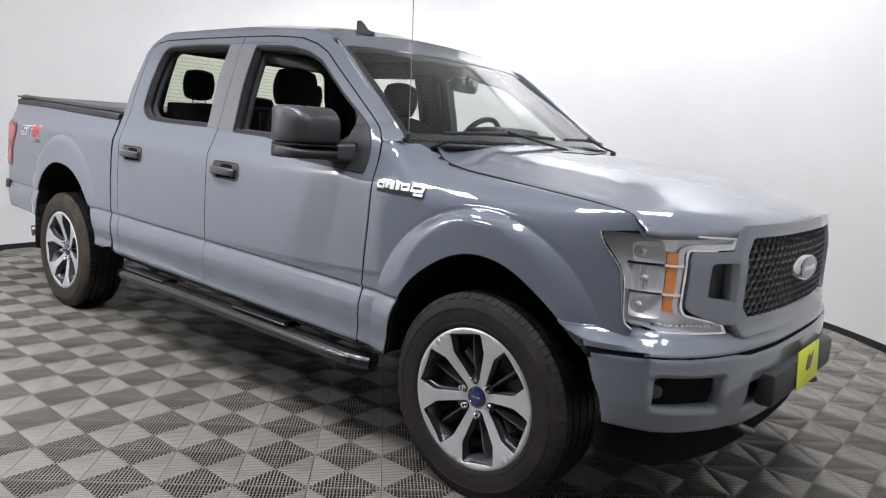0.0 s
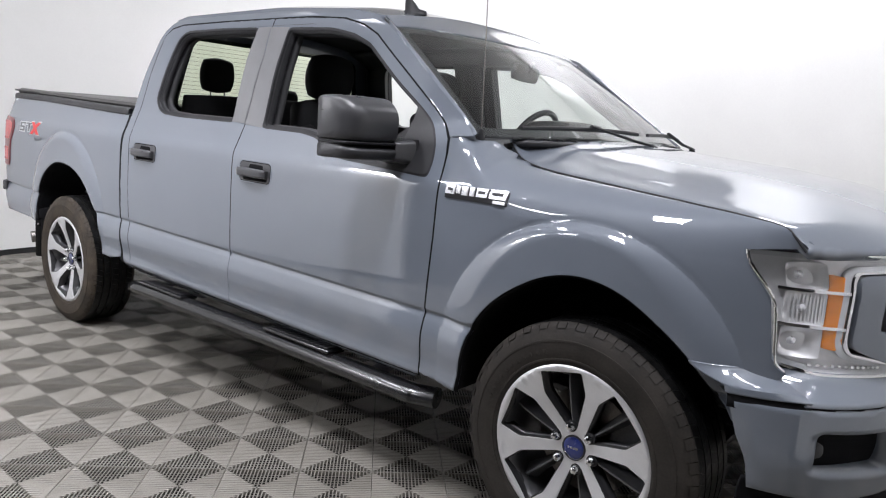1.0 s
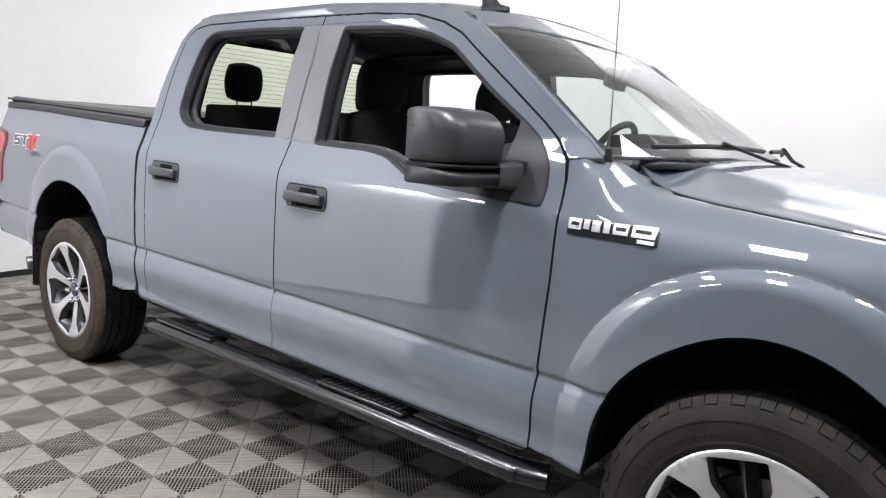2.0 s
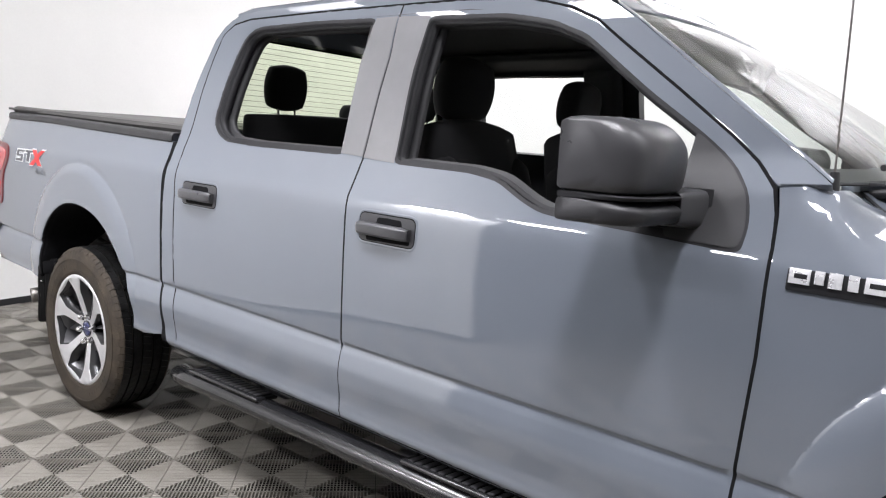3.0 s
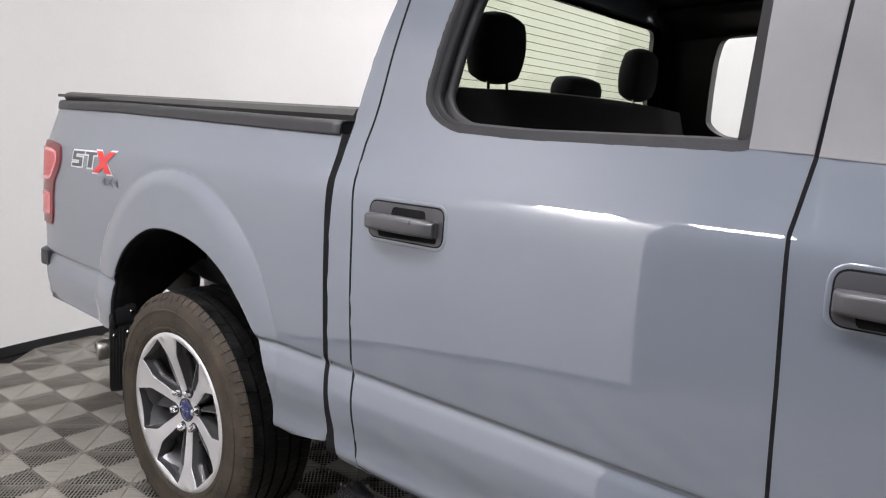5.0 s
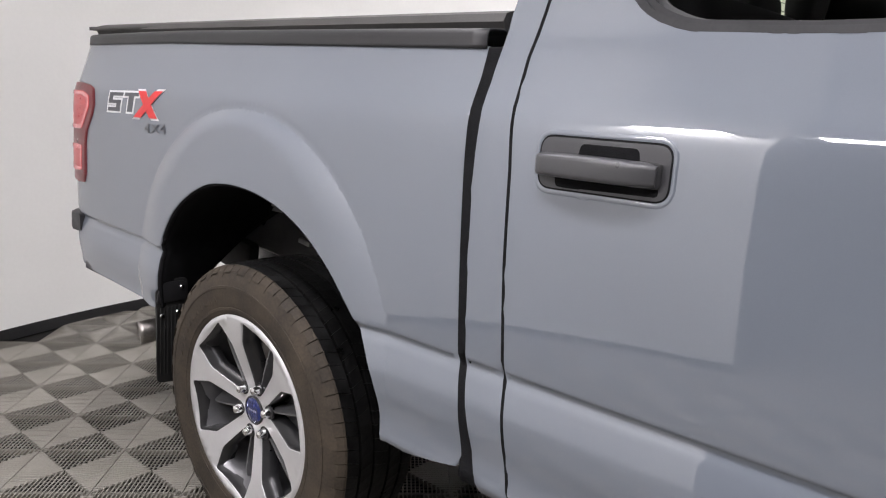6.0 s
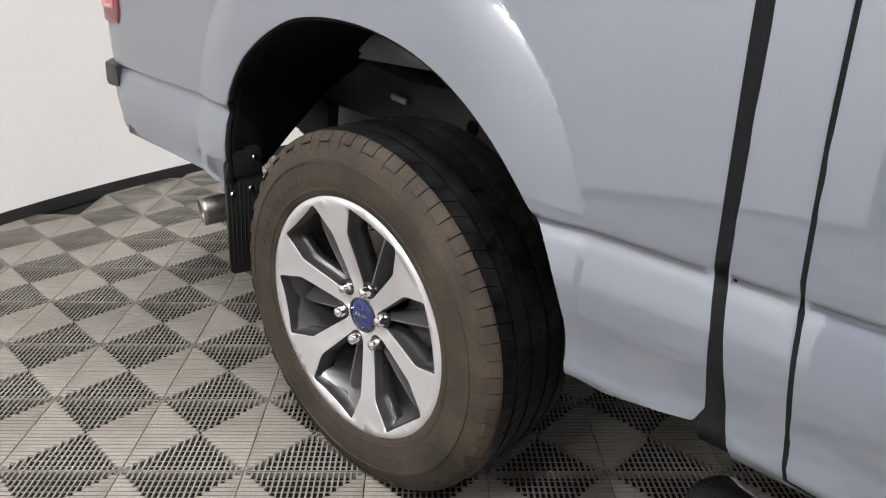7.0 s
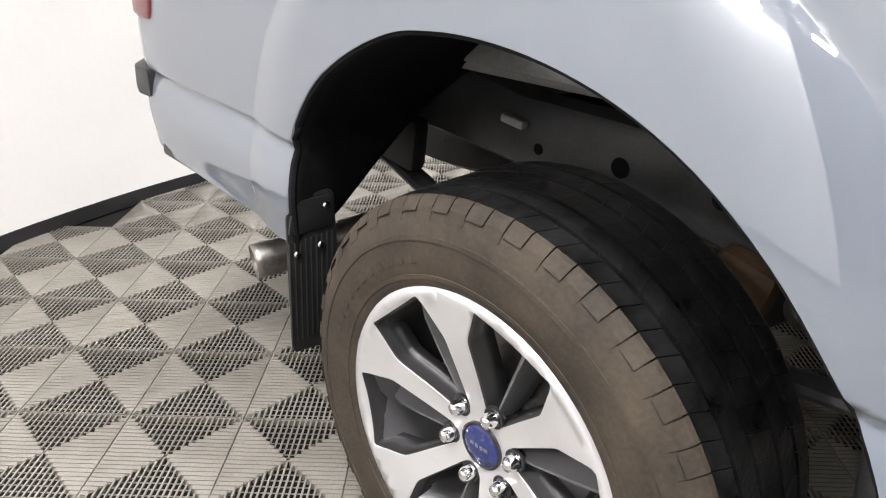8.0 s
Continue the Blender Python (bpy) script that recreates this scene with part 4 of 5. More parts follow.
bm = tube(curve_pts([(-.64, -.70, .462), (-.70, -.82, .440), (-.735, -.925, .428)], 5), .040, 20, caps=False)
t_ob = part("exhaust_tip", bm, STEEL, truck, "scuffed steel exhaust tip")
sol = t_ob.modifiers.new("solid", "SOLIDIFY")
sol.thickness, sol.offset = .003, -1

# mud flaps, hung at the rear end of the arch, leaning back a little
for s in (-1, 1):
    m = pose(-.482, s * .942, .505, 0, 5, 0) @ pose(0, 0, 0, 90, 0, 90) @ Matrix.Diagonal((-s, 1, 1, 1))
    bm = prism(rounded([(-.044, -.170), (.078, -.186), (.055, .166), (-.030, .172), (-.048, .140)], .016), .007, m, .002)
    flap = part("mud_flap", bm, RUBBER, truck, "black ribbed rubber mud flap")
    bm = prism(rounded([(-.048, .095), (.050, .095), (.048, .158), (-.026, .162), (-.042, .135)], .012), .006, m @ pose(0, 0, .006), .0015)
    part("clamp_plate", bm, TRIM, flap, "smooth black upper plate")
    for i in range(9):
        part("flap_rib", box((.0045, .225, .004), m @ pose(-.044 + .0119 * i, -.032, .0075), .001), RUBBER, flap)
    for a, b in ((.035, .140), (.022, .060), (-.030, .055)):
        part("flap_screw", lathe([(.0004, .0045), (.006, .0035), (.008, 0)], 10, m @ pose(a, b, .012)), CHROME, flap, "small steel screw")

# ---- running boards ----
for s in (-1, 1):
    pth = curve_pts([(.775, s * .90, .352), (.81, s * .925, .360), (.89, s * .953, .372), (1.05, s * .968, .386), (2.0, s * .968, .385), (2.9, s * .968, .378), (3.02, s * .960, .377), (3.10, s * .935, .377)], 6)
    rb = part("running_board", tube([tuple(p) for p in pth], .052, 20, flat=.72), GLOSSBLACK, truck, "gloss black tubular running board")
    for x0, x1 in ((.98, 1.42), (2.12, 2.56)):
        pad = part("step_pad", box((x1 - x0, .10, .016), pose((x0 + x1) / 2, s * .955, .424, s * 6, .5, 0), .007, seg=3), GLOSSBLACK, rb, "scuffed gloss black step pad")
        for i in range(14):
            part("pad_rib", box(((x1 - x0) / 22, .07, .004), pose(x0 + .03 + (x1 - x0 - .06) * i / 13, s * .955, .434, s * 6, .5, 0), .0012), TRIM, pad)
    for x in (.98, 1.25, 2.05, 2.75):
        part("bracket", box((.07, .36, .022), pose(x, s * .78, .405, s * -12), .006), FRAMEP, rb, "black steel bracket")
    part("bracket_cover", box((.13, .03, .035), pose(1.42, s * .905, .442), .008), SATIN, rb)

# ---- handles ----
def handle(door, x0, x1, z0, z1):
    """A recessed pull handle between x0 and x1."""
    ring = rounded([(x0, z0), (x1, z0 - .004), (x1, z1 - .004), (x0, z1)], .022, 6)
    panel("handle_lip", shrink(ring, -.013), [shrink(ring, -.002)], lay(side_y, -.0022), PAINT, door, "painted lip round the handle", step=.02, edge=.005, depth=.004, roll=.8)
    base = panel("door_handle", ring, [], lay(side_y, -.0045), HANDLE_BASE, door, "black pull handle in a recessed cup", step=.02, edge=.004, depth=.01)
    # Black ring that paints the shade in the gap round the handle.
    panel("handle_gap", shrink(ring, -.003), [shrink(ring, .002)], lay(side_y, -.0008), LINER_AND_SHADE, base, "", step=.03, edge=.0005, depth=.002)
    cx, cz = (x0 + x1) / 2, (z0 + z1) / 2 - .004
    y = -float(side_y(cx, cz))
    w = x1 - x0
    # Flat black patch, no hollow: the shade of the recess above the grip.
    panel("cup", rounded([(x0 + .07, cz + .008), (x1 - .045, cz + .006), (x1 - .05, z1 - .010), (x0 + .075, z1 - .008)], .01), [], lay(side_y, -.0062), LINER_AND_SHADE, base, "flat black patch for the shade of the finger recess", step=.02, edge=.003, depth=.004)
    # Black band that paints the shadow under the grip.
    panel("cup", rounded([(x0 + .035, cz - .036), (x1 - .012, cz - .036), (x1 - .012, cz - .010), (x0 + .03, cz - .010)], .008), [], lay(side_y, -.0062), LINER_AND_SHADE, base, "", step=.02, edge=.003, depth=.004)
    pts = curve_pts([(x0 + .003, y - .008, cz), (x0 + .022, y - .020, cz + .001), (cx, y - .026, cz), (x1 - .04, y - .022, cz - .002), (x1 - .012, y - .012, cz - .003)], 5)
    bm = bmesh.new()
    rings = []
    for i, p in enumerate(pts):
        h = .018 + .003 * math.sin(math.pi * i / (len(pts) - 1))
        sec = rounded([(-.010, -h), (.012, -h * .85), (.012, h * .8), (-.010, h)], .007, 3)
        rings.append([bm.verts.new((p.x, p.y - a, p.z + b)) for a, b in sec])
    for a, b in zip(rings, rings[1:]):
        for k in range(len(a)):
            bm.faces.new((a[k], a[(k + 1) % len(a)], b[(k + 1) % len(a)], b[k]))
    bm.faces.new(rings[0]), bm.faces.new(rings[-1])
    part("grip", bm, HANDLE, base, "satin black handle grip")
    panel("handle_tail", rounded([(x1 - .058, cz - .022), (x1 - .010, cz - .022), (x1 - .010, cz + .017), (x1 - .058, cz + .018)], .006), [], lay(side_y, -.020), TRIM, base, "", step=.02, edge=.004, depth=.02)


handle(rear_doors[0], .897, 1.124, 1.096, 1.179)
handle(front_doors[0], 1.892, 2.116, 1.075, 1.158)

# ---- door mirror ----
def mirror_sections(z_lo, z_hi, grow=0.0):
    out = []
    for y, k, dx in ((-1.000, .93, .012), (-1.02, .99, .004), (-1.08, 1.0, 0), (-1.145, 1.0, -.004), (-1.180, .95, -.010), (-1.202, .84, -.020), (-1.211, .62, -.030)):
        zc = (z_lo + z_hi) / 2
        hz = (z_hi - z_lo) / 2 * (1 - (1 - k) * .35)
        xb, xf = 2.734, 2.734 + .165 * k
        ring = rounded([(xb + dx, zc - hz), (xf + dx - .01, zc - hz * .96), (xf + dx, zc + hz * .30), (xf + dx - .055, zc + hz * .97), (xb + dx, zc + hz)], [.01, .03, .06, .06, .012], 4)
        out.append([(px + grow, y, pz) for px, pz in ring])
    return out


mirror = part("door_mirror", loft(mirror_sections(1.288, 1.450)), SATIN, front_doors[0], "large black door mirror housing", sharp=50)
part("mirror_lower", loft(mirror_sections(1.229, 1.2835)), TRIM, mirror, "grained black lower mirror shell", sharp=50)
part("mirror_seam", loft([[(x * .99 + .0275, y * .998, z) for x, y, z in s] for s in mirror_sections(1.280, 1.294)]), SEAL, mirror)
part("mirror_glass", box((.004, .18, .15), Matrix.Translation((2.731, -1.10, 1.360)), .001), MIRROR, mirror, "silvered mirror glass")
part("mirror_arm", loft([[(2.83 + x, -.895, 1.258 + z) for x, z in rounded([(-.07, -.046), (.115, -.046), (.115, .050), (-.05, .056)], .02, 4)],
                         [(2.825 + x, -.95, 1.258 + z) for x, z in rounded([(-.06, -.040), (.100, -.040), (.100, .046), (-.05, .050)], .02, 4)],
                         [(2.81 + x, -1.01, 1.262 + z) for x, z in rounded([(-.06, -.036), (.085, -.036), (.085, .036), (-.05, .040)], .018, 4)]]), SATIN, mirror, "satin black mirror arm")
part("arm_joint", box((.178, .008, .096), Matrix.Translation((2.847, -.935, 1.260)), .003), SEAL, mirror)

# ---- badges and decals on the side ----
def plate_on(name, pts, fn, material, parent, label, off, depth=.003, step=.02):
    return panel(name, pts, [], lay(fn, -off), material, parent, label, step=step, depth=depth, edge=min(.0012, depth))


wing = bpy.data.objects["front_wing"]
badge = plate_on("side_badge", rounded([(3.112, 1.121), (3.372, 1.117), (3.372, 1.162), (3.112, 1.166)], .004), fender_y, BADGEDARK, wing, "chrome block badge on a dark base", .004)
for x0, x1, zz in ((3.116, 3.155, 0), (3.163, 3.180, .004), (3.188, 3.212, 0), (3.222, 3.240, 0), (3.250, 3.292, 0), (3.302, 3.366, 0)):
    plate_on("badge_block", [(x0, 1.137 + zz), (x1, 1.1365 + zz), (x1, 1.167), (x0, 1.1675)], fender_y, BRIGHT, badge, "chrome block", .0095, .005)
for x0, x1 in ((3.126, 3.150), (3.258, 3.286), (3.312, 3.354)):
    plate_on("badge_slot", [(x0, 1.148), (x1, 1.1475), (x1, 1.157), (x0, 1.1575)], fender_y, BADGEDARK, badge, "", .0104, .001)
plate_on("badge_bar", [(3.32, 1.122), (3.366, 1.121), (3.366, 1.131), (3.32, 1.132)], fender_y, BRIGHT, badge, "", .0095, .003)

bed = bpy.data.objects["bed_side"]


def bars(name, quads, material, off, label, parent, x0, z0, w, h, slant=.18):
    """Decal strokes given in a unit box."""
    for q in quads:
        pts = [(x0 + (a + slant * b * h / w) * w, z0 + b * h) for a, b in q]
        plate_on(name, pts, side_y, material, parent, label, off, .0006)


def rect(a, b, c, d):
    return [(a, b), (c, b), (c, d), (a, d)]


DX, DZ, DW, DH = -.868, 1.170, .375, .060
S_ = [rect(.02, 0, .27, .20), rect(.19, 0, .27, .60), rect(.02, .42, .27, .60), rect(.02, .42, .10, 1.0), rect(.02, .82, .30, 1.0)]
T_ = [rect(.33, .82, .60, 1.0), rect(.42, 0, .52, 1.0)]
X_ = [[(.56, -.25), (.70, -.25), (1.02, 1.10), (.88, 1.10)], [(.86, -.25), (1.00, -.25), (.72, 1.10), (.58, 1.10)]]
grow = lambda Q, d, e: [[(a + (d if a > np.mean([p[0] for p in q]) else -d), b + (e if b > np.mean([p[1] for p in q]) else -e)) for a, b in q] for q in Q]
decal = plate_on("decal", [(-.600, 1.190), (-.598, 1.190), (-.598, 1.192), (-.600, 1.192)], side_y, DECALDARK, bed, "dark and red stroke decal with pale outline", .0012, .0006)
bars("decal_outline", grow(S_ + T_, .025, .10) + grow(X_, .03, .10), DECALPALE, .0016, "pale decal outline", decal, DX, DZ, DW, DH)
bars("decal_stroke", S_ + T_, DECALDARK, .0026, "dark decal stroke", decal, DX, DZ, DW, DH)
bars("decal_cross", X_, DECALRED, .0036, "red decal cross", decal, DX, DZ, DW, DH)


def lettering(name, text, m, size, material, parent, depth=.0008):
    cu = bpy.data.curves.new(name, "FONT")
    cu.body, cu.size, cu.extrude, cu.align_x, cu.align_y = text, size, depth, "CENTER", "CENTER"
    tmp = new("tmp", cu)
    me = bpy.data.meshes.new_from_object(tmp.evaluated_get(bpy.context.evaluated_depsgraph_get()))
    bpy.data.objects.remove(tmp)
    me.materials.clear()
    me.materials.append(material)
    ob = new(name, me)
    ob.matrix_basis = m
    ob.parent = parent
    return tagged(ob, "")


lettering("decal_text", "4X4", pose(-.510, -float(side_y(-.510, 1.124)) - .0025, 1.124, 90, 0, -2) @ Matrix.Diagonal((2.1, 1, 1, 1)), .042, DECALDARK, decal, .0003)

# ---- bed top: rail cap and folded cover ----
for s in (-1, 1):
    def cap_map(u, v, s=s):
        top = np.interp(u, [-1.262, -.54, .08, .732], [1.404, 1.386, 1.360, 1.333]) - .006
        y = side_y(u, top) + .004
        # v runs up the outer face, then over the top
        yy = np.interp(v, [0, .35, .45, .55, 1], [0, -.004, -.012, -.026, -.11])
        zz = np.interp(v, [0, .35, .45, .55, 1], [0, .030, .036, .038, .038])
        return np.stack([u, s * (y + yy), top + zz], 1)
    sheet("bed_rail_cap", 50, 14, lambda a, b: cap_map(-1.235 + (.728 + 1.235) * a, b), TRIM, truck, "black grained plastic bed rail cap", .004)
    bm = tube([(x, s * (float(side_y(x, 1.37)) - .058), float(np.interp(x, [-1.2, .72], [1.449, 1.379]))) for x in (-1.17, -.6, 0, .4, .73)], .030, 8, flat=.75)
    part("cover_rail", bm, COVER, truck, "black tonneau cover side rail", sharp=20)
sheet("tonneau_cover", 20, 16, lambda a, b: np.stack([-1.19 + 1.91 * a, -.84 + 1.68 * b, np.interp(a, [0, 1], [1.460, 1.393]) + .006 * np.sin(math.pi * b)], 1), COVER, truck, "soft black vinyl bed cover", .012)
panel("tailgate", [(-.80, .64), (.80, .64), (.80, 1.40), (-.80, 1.40)], [], lambda u, v: np.stack([-1.245 - .02 * (v - .6) + u * 0, -u, v], 1), PAINT, truck, "blue-grey painted tailgate", step=.1)

# tail lamps
TAIL = [(-1.296, 1.268), (-1.15, 1.264), (-1.04, 1.256), (-.992, 1.240), (-.975, 1.19), (-.992, 1.155), (-1.045, 1.095), (-1.055, 1.06), (-1.062, .945), (-1.080, .910), (-1.245, .912), (-1.262, 1.06), (-1.285, 1.2)]
lamps = both("tail_lamp", rounded(TAIL, .012, 3), [], side_y, RED, truck, "red tail lamp wrapping the bed corner", off=-.007, step=.025, depth=.02, edge=.004)
for lo, left in zip(lamps, (False, True)):
    s = -1 if left else 1
    for q in ([(-1.275, 1.238), (-1.08, 1.233), (-1.020, 1.218), (-1.012, 1.182), (-1.040, 1.145), (-1.085, 1.100), (-1.265, 1.100)], [(-1.262, 1.045), (-1.085, 1.045), (-1.092, .952), (-1.235, .950)]):
        panel("lamp_cell", [(s * a, b) for a, b in rounded(q, .012, 3)], [], lay(side_y, -.0085, left), RED2, lo, "lighter red lamp cell", step=.03, depth=.004, edge=.002)
        inner = shrink(rounded(q, .012, 3), .014)
        panel("light_guide", [(s * a, b) for a, b in shrink(rounded(q, .012, 3), .002)], [[(s * a, b) for a, b in inner]], lay(side_y, -.0105, left), PINK, lo, "pale pink light guide", step=.02, depth=.003, edge=.001)

# rear bumper
bm = loft([[(x, y, z) for x, z in rounded([(-1.36, .60), (-1.20, .585), (-1.20, .775), (-1.36, .765)], .03, 4)] for y in (-.80, .80)])
rb_ = part("rear_bumper", bm, PAINT, truck, "blue-grey rear bumper with black end caps")
for s in (-1, 1):
    part("bumper_cap", loft([[(x, s * y, z) for x, z in rounded([(-1.33 + d, .725), (-1.135, .725), (-1.135, .790), (-1.32 + d, .790)], .012, 3)] for y, d in ((.80, 0), (.88, .02), (.925, .08), (.938, .12))]), TRIM, rb_, "black textured bumper end cap")
    part("bumper_corner", loft([[(x, s * y, z) for x, z in rounded([(-1.30 + d, .605), (-1.02, .592), (-1.06, .735), (-1.28 + d, .735)], .02, 3)] for y, d in ((.70, -.04), (.86, .02), (.915, .10), (.93, .15))]), PAINT, rb_, "blue-grey bumper corner")
    part("lower_strip", box((.62, .03, .028), pose(-.80, s * .925, .592, 0, 2.4, 0), .006), TRIM, truck, "black strip below the bed side")

# ---- front end ----
XU = pchip([0, .2, .4, .59, .70, .76, .82, .862, .90], [4.510, 4.506, 4.488, 4.452, 4.388, 4.330, 4.245, 4.135, 4.02])
XB = pchip([0, .25, .45, .60, .72, .80, .868, .93, .965, .985], [4.546, 4.541, 4.522, 4.492, 4.448, 4.404, 4.342, 4.25, 4.15, 4.06])


def nose(u, v, off=0.0):
    a = np.abs(u)
    x = XU(a) + (XB(a) - XU(a)) * smooth(.775, .70, v) - .02 * smooth(.98, 1.13, v) - .03 * smooth(.56, .42, v)
    return np.stack([x + off, u, v], 1)


at = lambda off: (lambda u, v: nose(u, v, off))
mirrorx = lambda L: [(-a, b) for a, b in L[::-1]]
FR = truck
# lower fascia strip and bumper
panel("front_fascia", [(-.900, .702), (.900, .702), (.866, .772), (.60, .768), (.56, .750), (-.56, .750), (-.60, .768), (-.866, .772)], [], at(0), PAINT, FR, "blue-grey painted strip under the lamps", step=.025, edge=.012, roll=.4)
for s in (-1, 1):
    def corner_map(a, b, s=s):
        """From the wing's lower front edge the paint flares out over the bumper and ends in a short upright lip."""
        x, z = 4.012 + .178 * a, .772 - .004 * a
        E = np.stack([x, s * (fender_y(x, z) + .0025), z], 1)
        G = nose(s * (.972 - .080 * a), np.full_like(a, .709), .001)
        K = G + np.array([-.004, 0, .018])
        f = np.clip(b / .72, 0, 1)
        out, down = (f ** 1.7)[:, None], f[:, None]
        P = np.concatenate([(E * (1 - out) + K * out)[:, :2], (E * (1 - down) + K * down)[:, 2:]], 1)
        lip = np.clip((b - .72) / .28, 0, 1)[:, None]
        P = P * (1 - lip) + G * lip
        w = smooth(.35, 1, a)[:, None]      # runs into the strip under the lamps
        return P * (1 - w) + nose(s * (.838 + .048 * b), .770 - .061 * b, .002) * w
    sheet("fascia_corner", 22, 19, corner_map, PAINT, FR, "blue-grey painted corner above the bumper", .003)
    # Black sheet behind the corner gap; its colour gives the shade there.
    sheet("bumper_gap", 10, 4, lambda a, b, s=s: nose(s * (.968 - .085 * a), .722 - .05 * b, -.014), LINER_AND_SHADE, FR, "black sheet for the shade in the gap above the bumper corner", .003)
FOG = rounded([(-.880, .522), (-.645, .500), (-.640, .630), (-.880, .636)], .02)
CEN = rounded([(-.50, .47), (.50, .47), (.50, .585), (-.50, .585)], .02)
BUMP = [(-.945, .458), (-.86, .442), (-.55, .425), (-.45, .415), (.45, .415), (.55, .425), (.86, .442), (.945, .458), (.965, .60), (.972, .693), (.60, .694), (.50, .680), (-.50, .680), (-.60, .694), (-.972, .693), (-.965, .60)]
bump = panel("front_bumper", BUMP, [FOG, mirrorx(FOG), CEN], at(.006), PAINT, FR, "blue-grey painted front bumper with dark pockets", step=.03, depth=.06, edge=.014, roll=.5)
# The same black sheet for shade along the front of the gap.
panel("bumper_gap", [(-.935, .670), (.935, .670), (.915, .725), (-.915, .725)], [], at(-.010), LINER_AND_SHADE, FR, "black sheet for the shade in the gap above the bumper", step=.06)
for q in (FOG, mirrorx(FOG), CEN):
    panel("pocket", shrink(q, -.02), [], at(-.055), LINER_AND_SHADE, bump, "black plastic pocket", step=.05)
for s in (-1, 1):
    part("fog_lamp", lathe([(.0005, .004), (.018, .003), (.024, .0), (.026, -.02)], 20, pose(4.325, s * .835, .578, 0, 70, s * 35)), GUNMETAL, bump, "small round fog lamp")
# Air dam and the shadow under the bumper, drawn as one black panel.
panel("air_dam", [(-.93, .34), (-.80, .30), (.80, .30), (.93, .34), (.93, .47), (-.93, .47)], [], at(-.05), LINER_AND_SHADE, FR, "black lower air dam that takes in the shadow below the bumper", step=.05)
part("centre_step", box((.07, .84, .125), pose(4.548, 0, .545), .018), TRIM, bump, "black ribbed centre bumper pad")
pl = part("front_plate", box((.004, .305, .152), pose(4.587, 0, .566, 0, -4, 0), .001), YELLOW, FR, "bright yellow dealer plate with dark shapes")
part("plate_mark", prism([(-.04, -.045), (.0, -.05), (.035, .01), (.045, .05), (.01, .03), (-.02, .045), (-.045, .0)], .001, pose(4.5895, .008, .566, 90, 0, 90), 0), DECALDARK, pl, "dark figure shape on the plate")
part("plate_mark", box((.001, .09, .010), pose(4.592, -.02, .512), 0), DECALDARK, pl)
for s in (-1, 1):
    part("tow_hook", tube(curve_pts([(4.40, s * .46, .42), (4.50, s * .46, .40), (4.53, s * .44, .39), (4.50, s * .42, .388), (4.44, s * .42, .40)], 5), .013, 10), FRAMEP, FR, "black tow hook")

# grille
GO = rounded([(-.545, 1.128), (-.600, 1.045), (-.604, .815), (-.545, .752), (.545, .752), (.604, .815), (.600, 1.045), (.545, 1.128)], .02)
GI = rounded([(-.512, 1.088), (-.556, 1.030), (-.560, .850), (-.508, .806), (.508, .806), (.560, .850), (.556, 1.030), (.512, 1.088)], .015)
grille = panel("grille", GO, [GI], at(.022), PAINT, FR, "blue-grey grille frame with black honeycomb mesh", step=.03, depth=.06, edge=.012)
panel("grille_back", shrink(GI, -.02), [], at(-.05), LINER_AND_SHADE, grille, "", step=.08)
bm = bmesh.new()
pw, ph = .046, .030
for r in range(11):
    for c in range(27):
        y, z = -.60 + pw * (c + .5 * (r % 2)), .812 + ph * .88 * r
        if not within(np.array([[y, z]]), shrink(GI, .004))[0]:
            continue
        ring_o = [(y + pw * .50 * math.cos(a), z + ph * .60 * math.sin(a)) for a in [math.pi / 6 + math.pi / 3 * k for k in range(6)]]
        ring_i = [(y + pw * .36 * math.cos(a), z + ph * .40 * math.sin(a)) for a in [math.pi / 6 + math.pi / 3 * k for k in range(6)]]
        vo = [bm.verts.new(tuple(p)) for p in nose(np.array([p[0] for p in ring_o]), np.array([p[1] for p in ring_o]), .004)]
        vi = [bm.verts.new(tuple(p)) for p in nose(np.array([p[0] for p in ring_i]), np.array([p[1] for p in ring_i]), -.004)]
        vb = [bm.verts.new(tuple(p)) for p in nose(np.array([p[0] for p in ring_i]), np.array([p[1] for p in ring_i]), -.03)]
        for k in range(6):
            bm.faces.new((vo[k], vo[(k + 1) % 6], vi[(k + 1) % 6], vi[k])), bm.faces.new((vi[k], vi[(k + 1) % 6], vb[(k + 1) % 6], vb[k]))
tagged(part("honeycomb", bm, SATIN, grille, "black honeycomb grille mesh", sharp=10), kind="stuff")
ov = [(.118 * math.cos(a), .948 + .048 * math.sin(a)) for a in [2 * math.pi * k / 40 for k in range(40)]]
ovi = [(.111 * math.cos(a), .948 + .0435 * math.sin(a)) for a in [2 * math.pi * k / 40 for k in range(40)]]
panel("grille_badge", ov, [], at(.030), CHROME, grille, "chrome-rimmed blue oval badge", step=.02, depth=.03, edge=.004)
panel("badge_face", ovi, [], at(.034), BLUE, grille, "blue oval face", step=.02, depth=.004, edge=.002)
for k, w in ((-.055, .03), (-.015, .022), (.02, .022), (.055, .03)):
    panel("badge_bar", [(k - w / 2, .940), (k + w / 2, .940), (k + w / 2, .957), (k - w / 2, .957)], [], at(.036), CHROME, grille, "", step=.02, depth=.002, edge=.001)
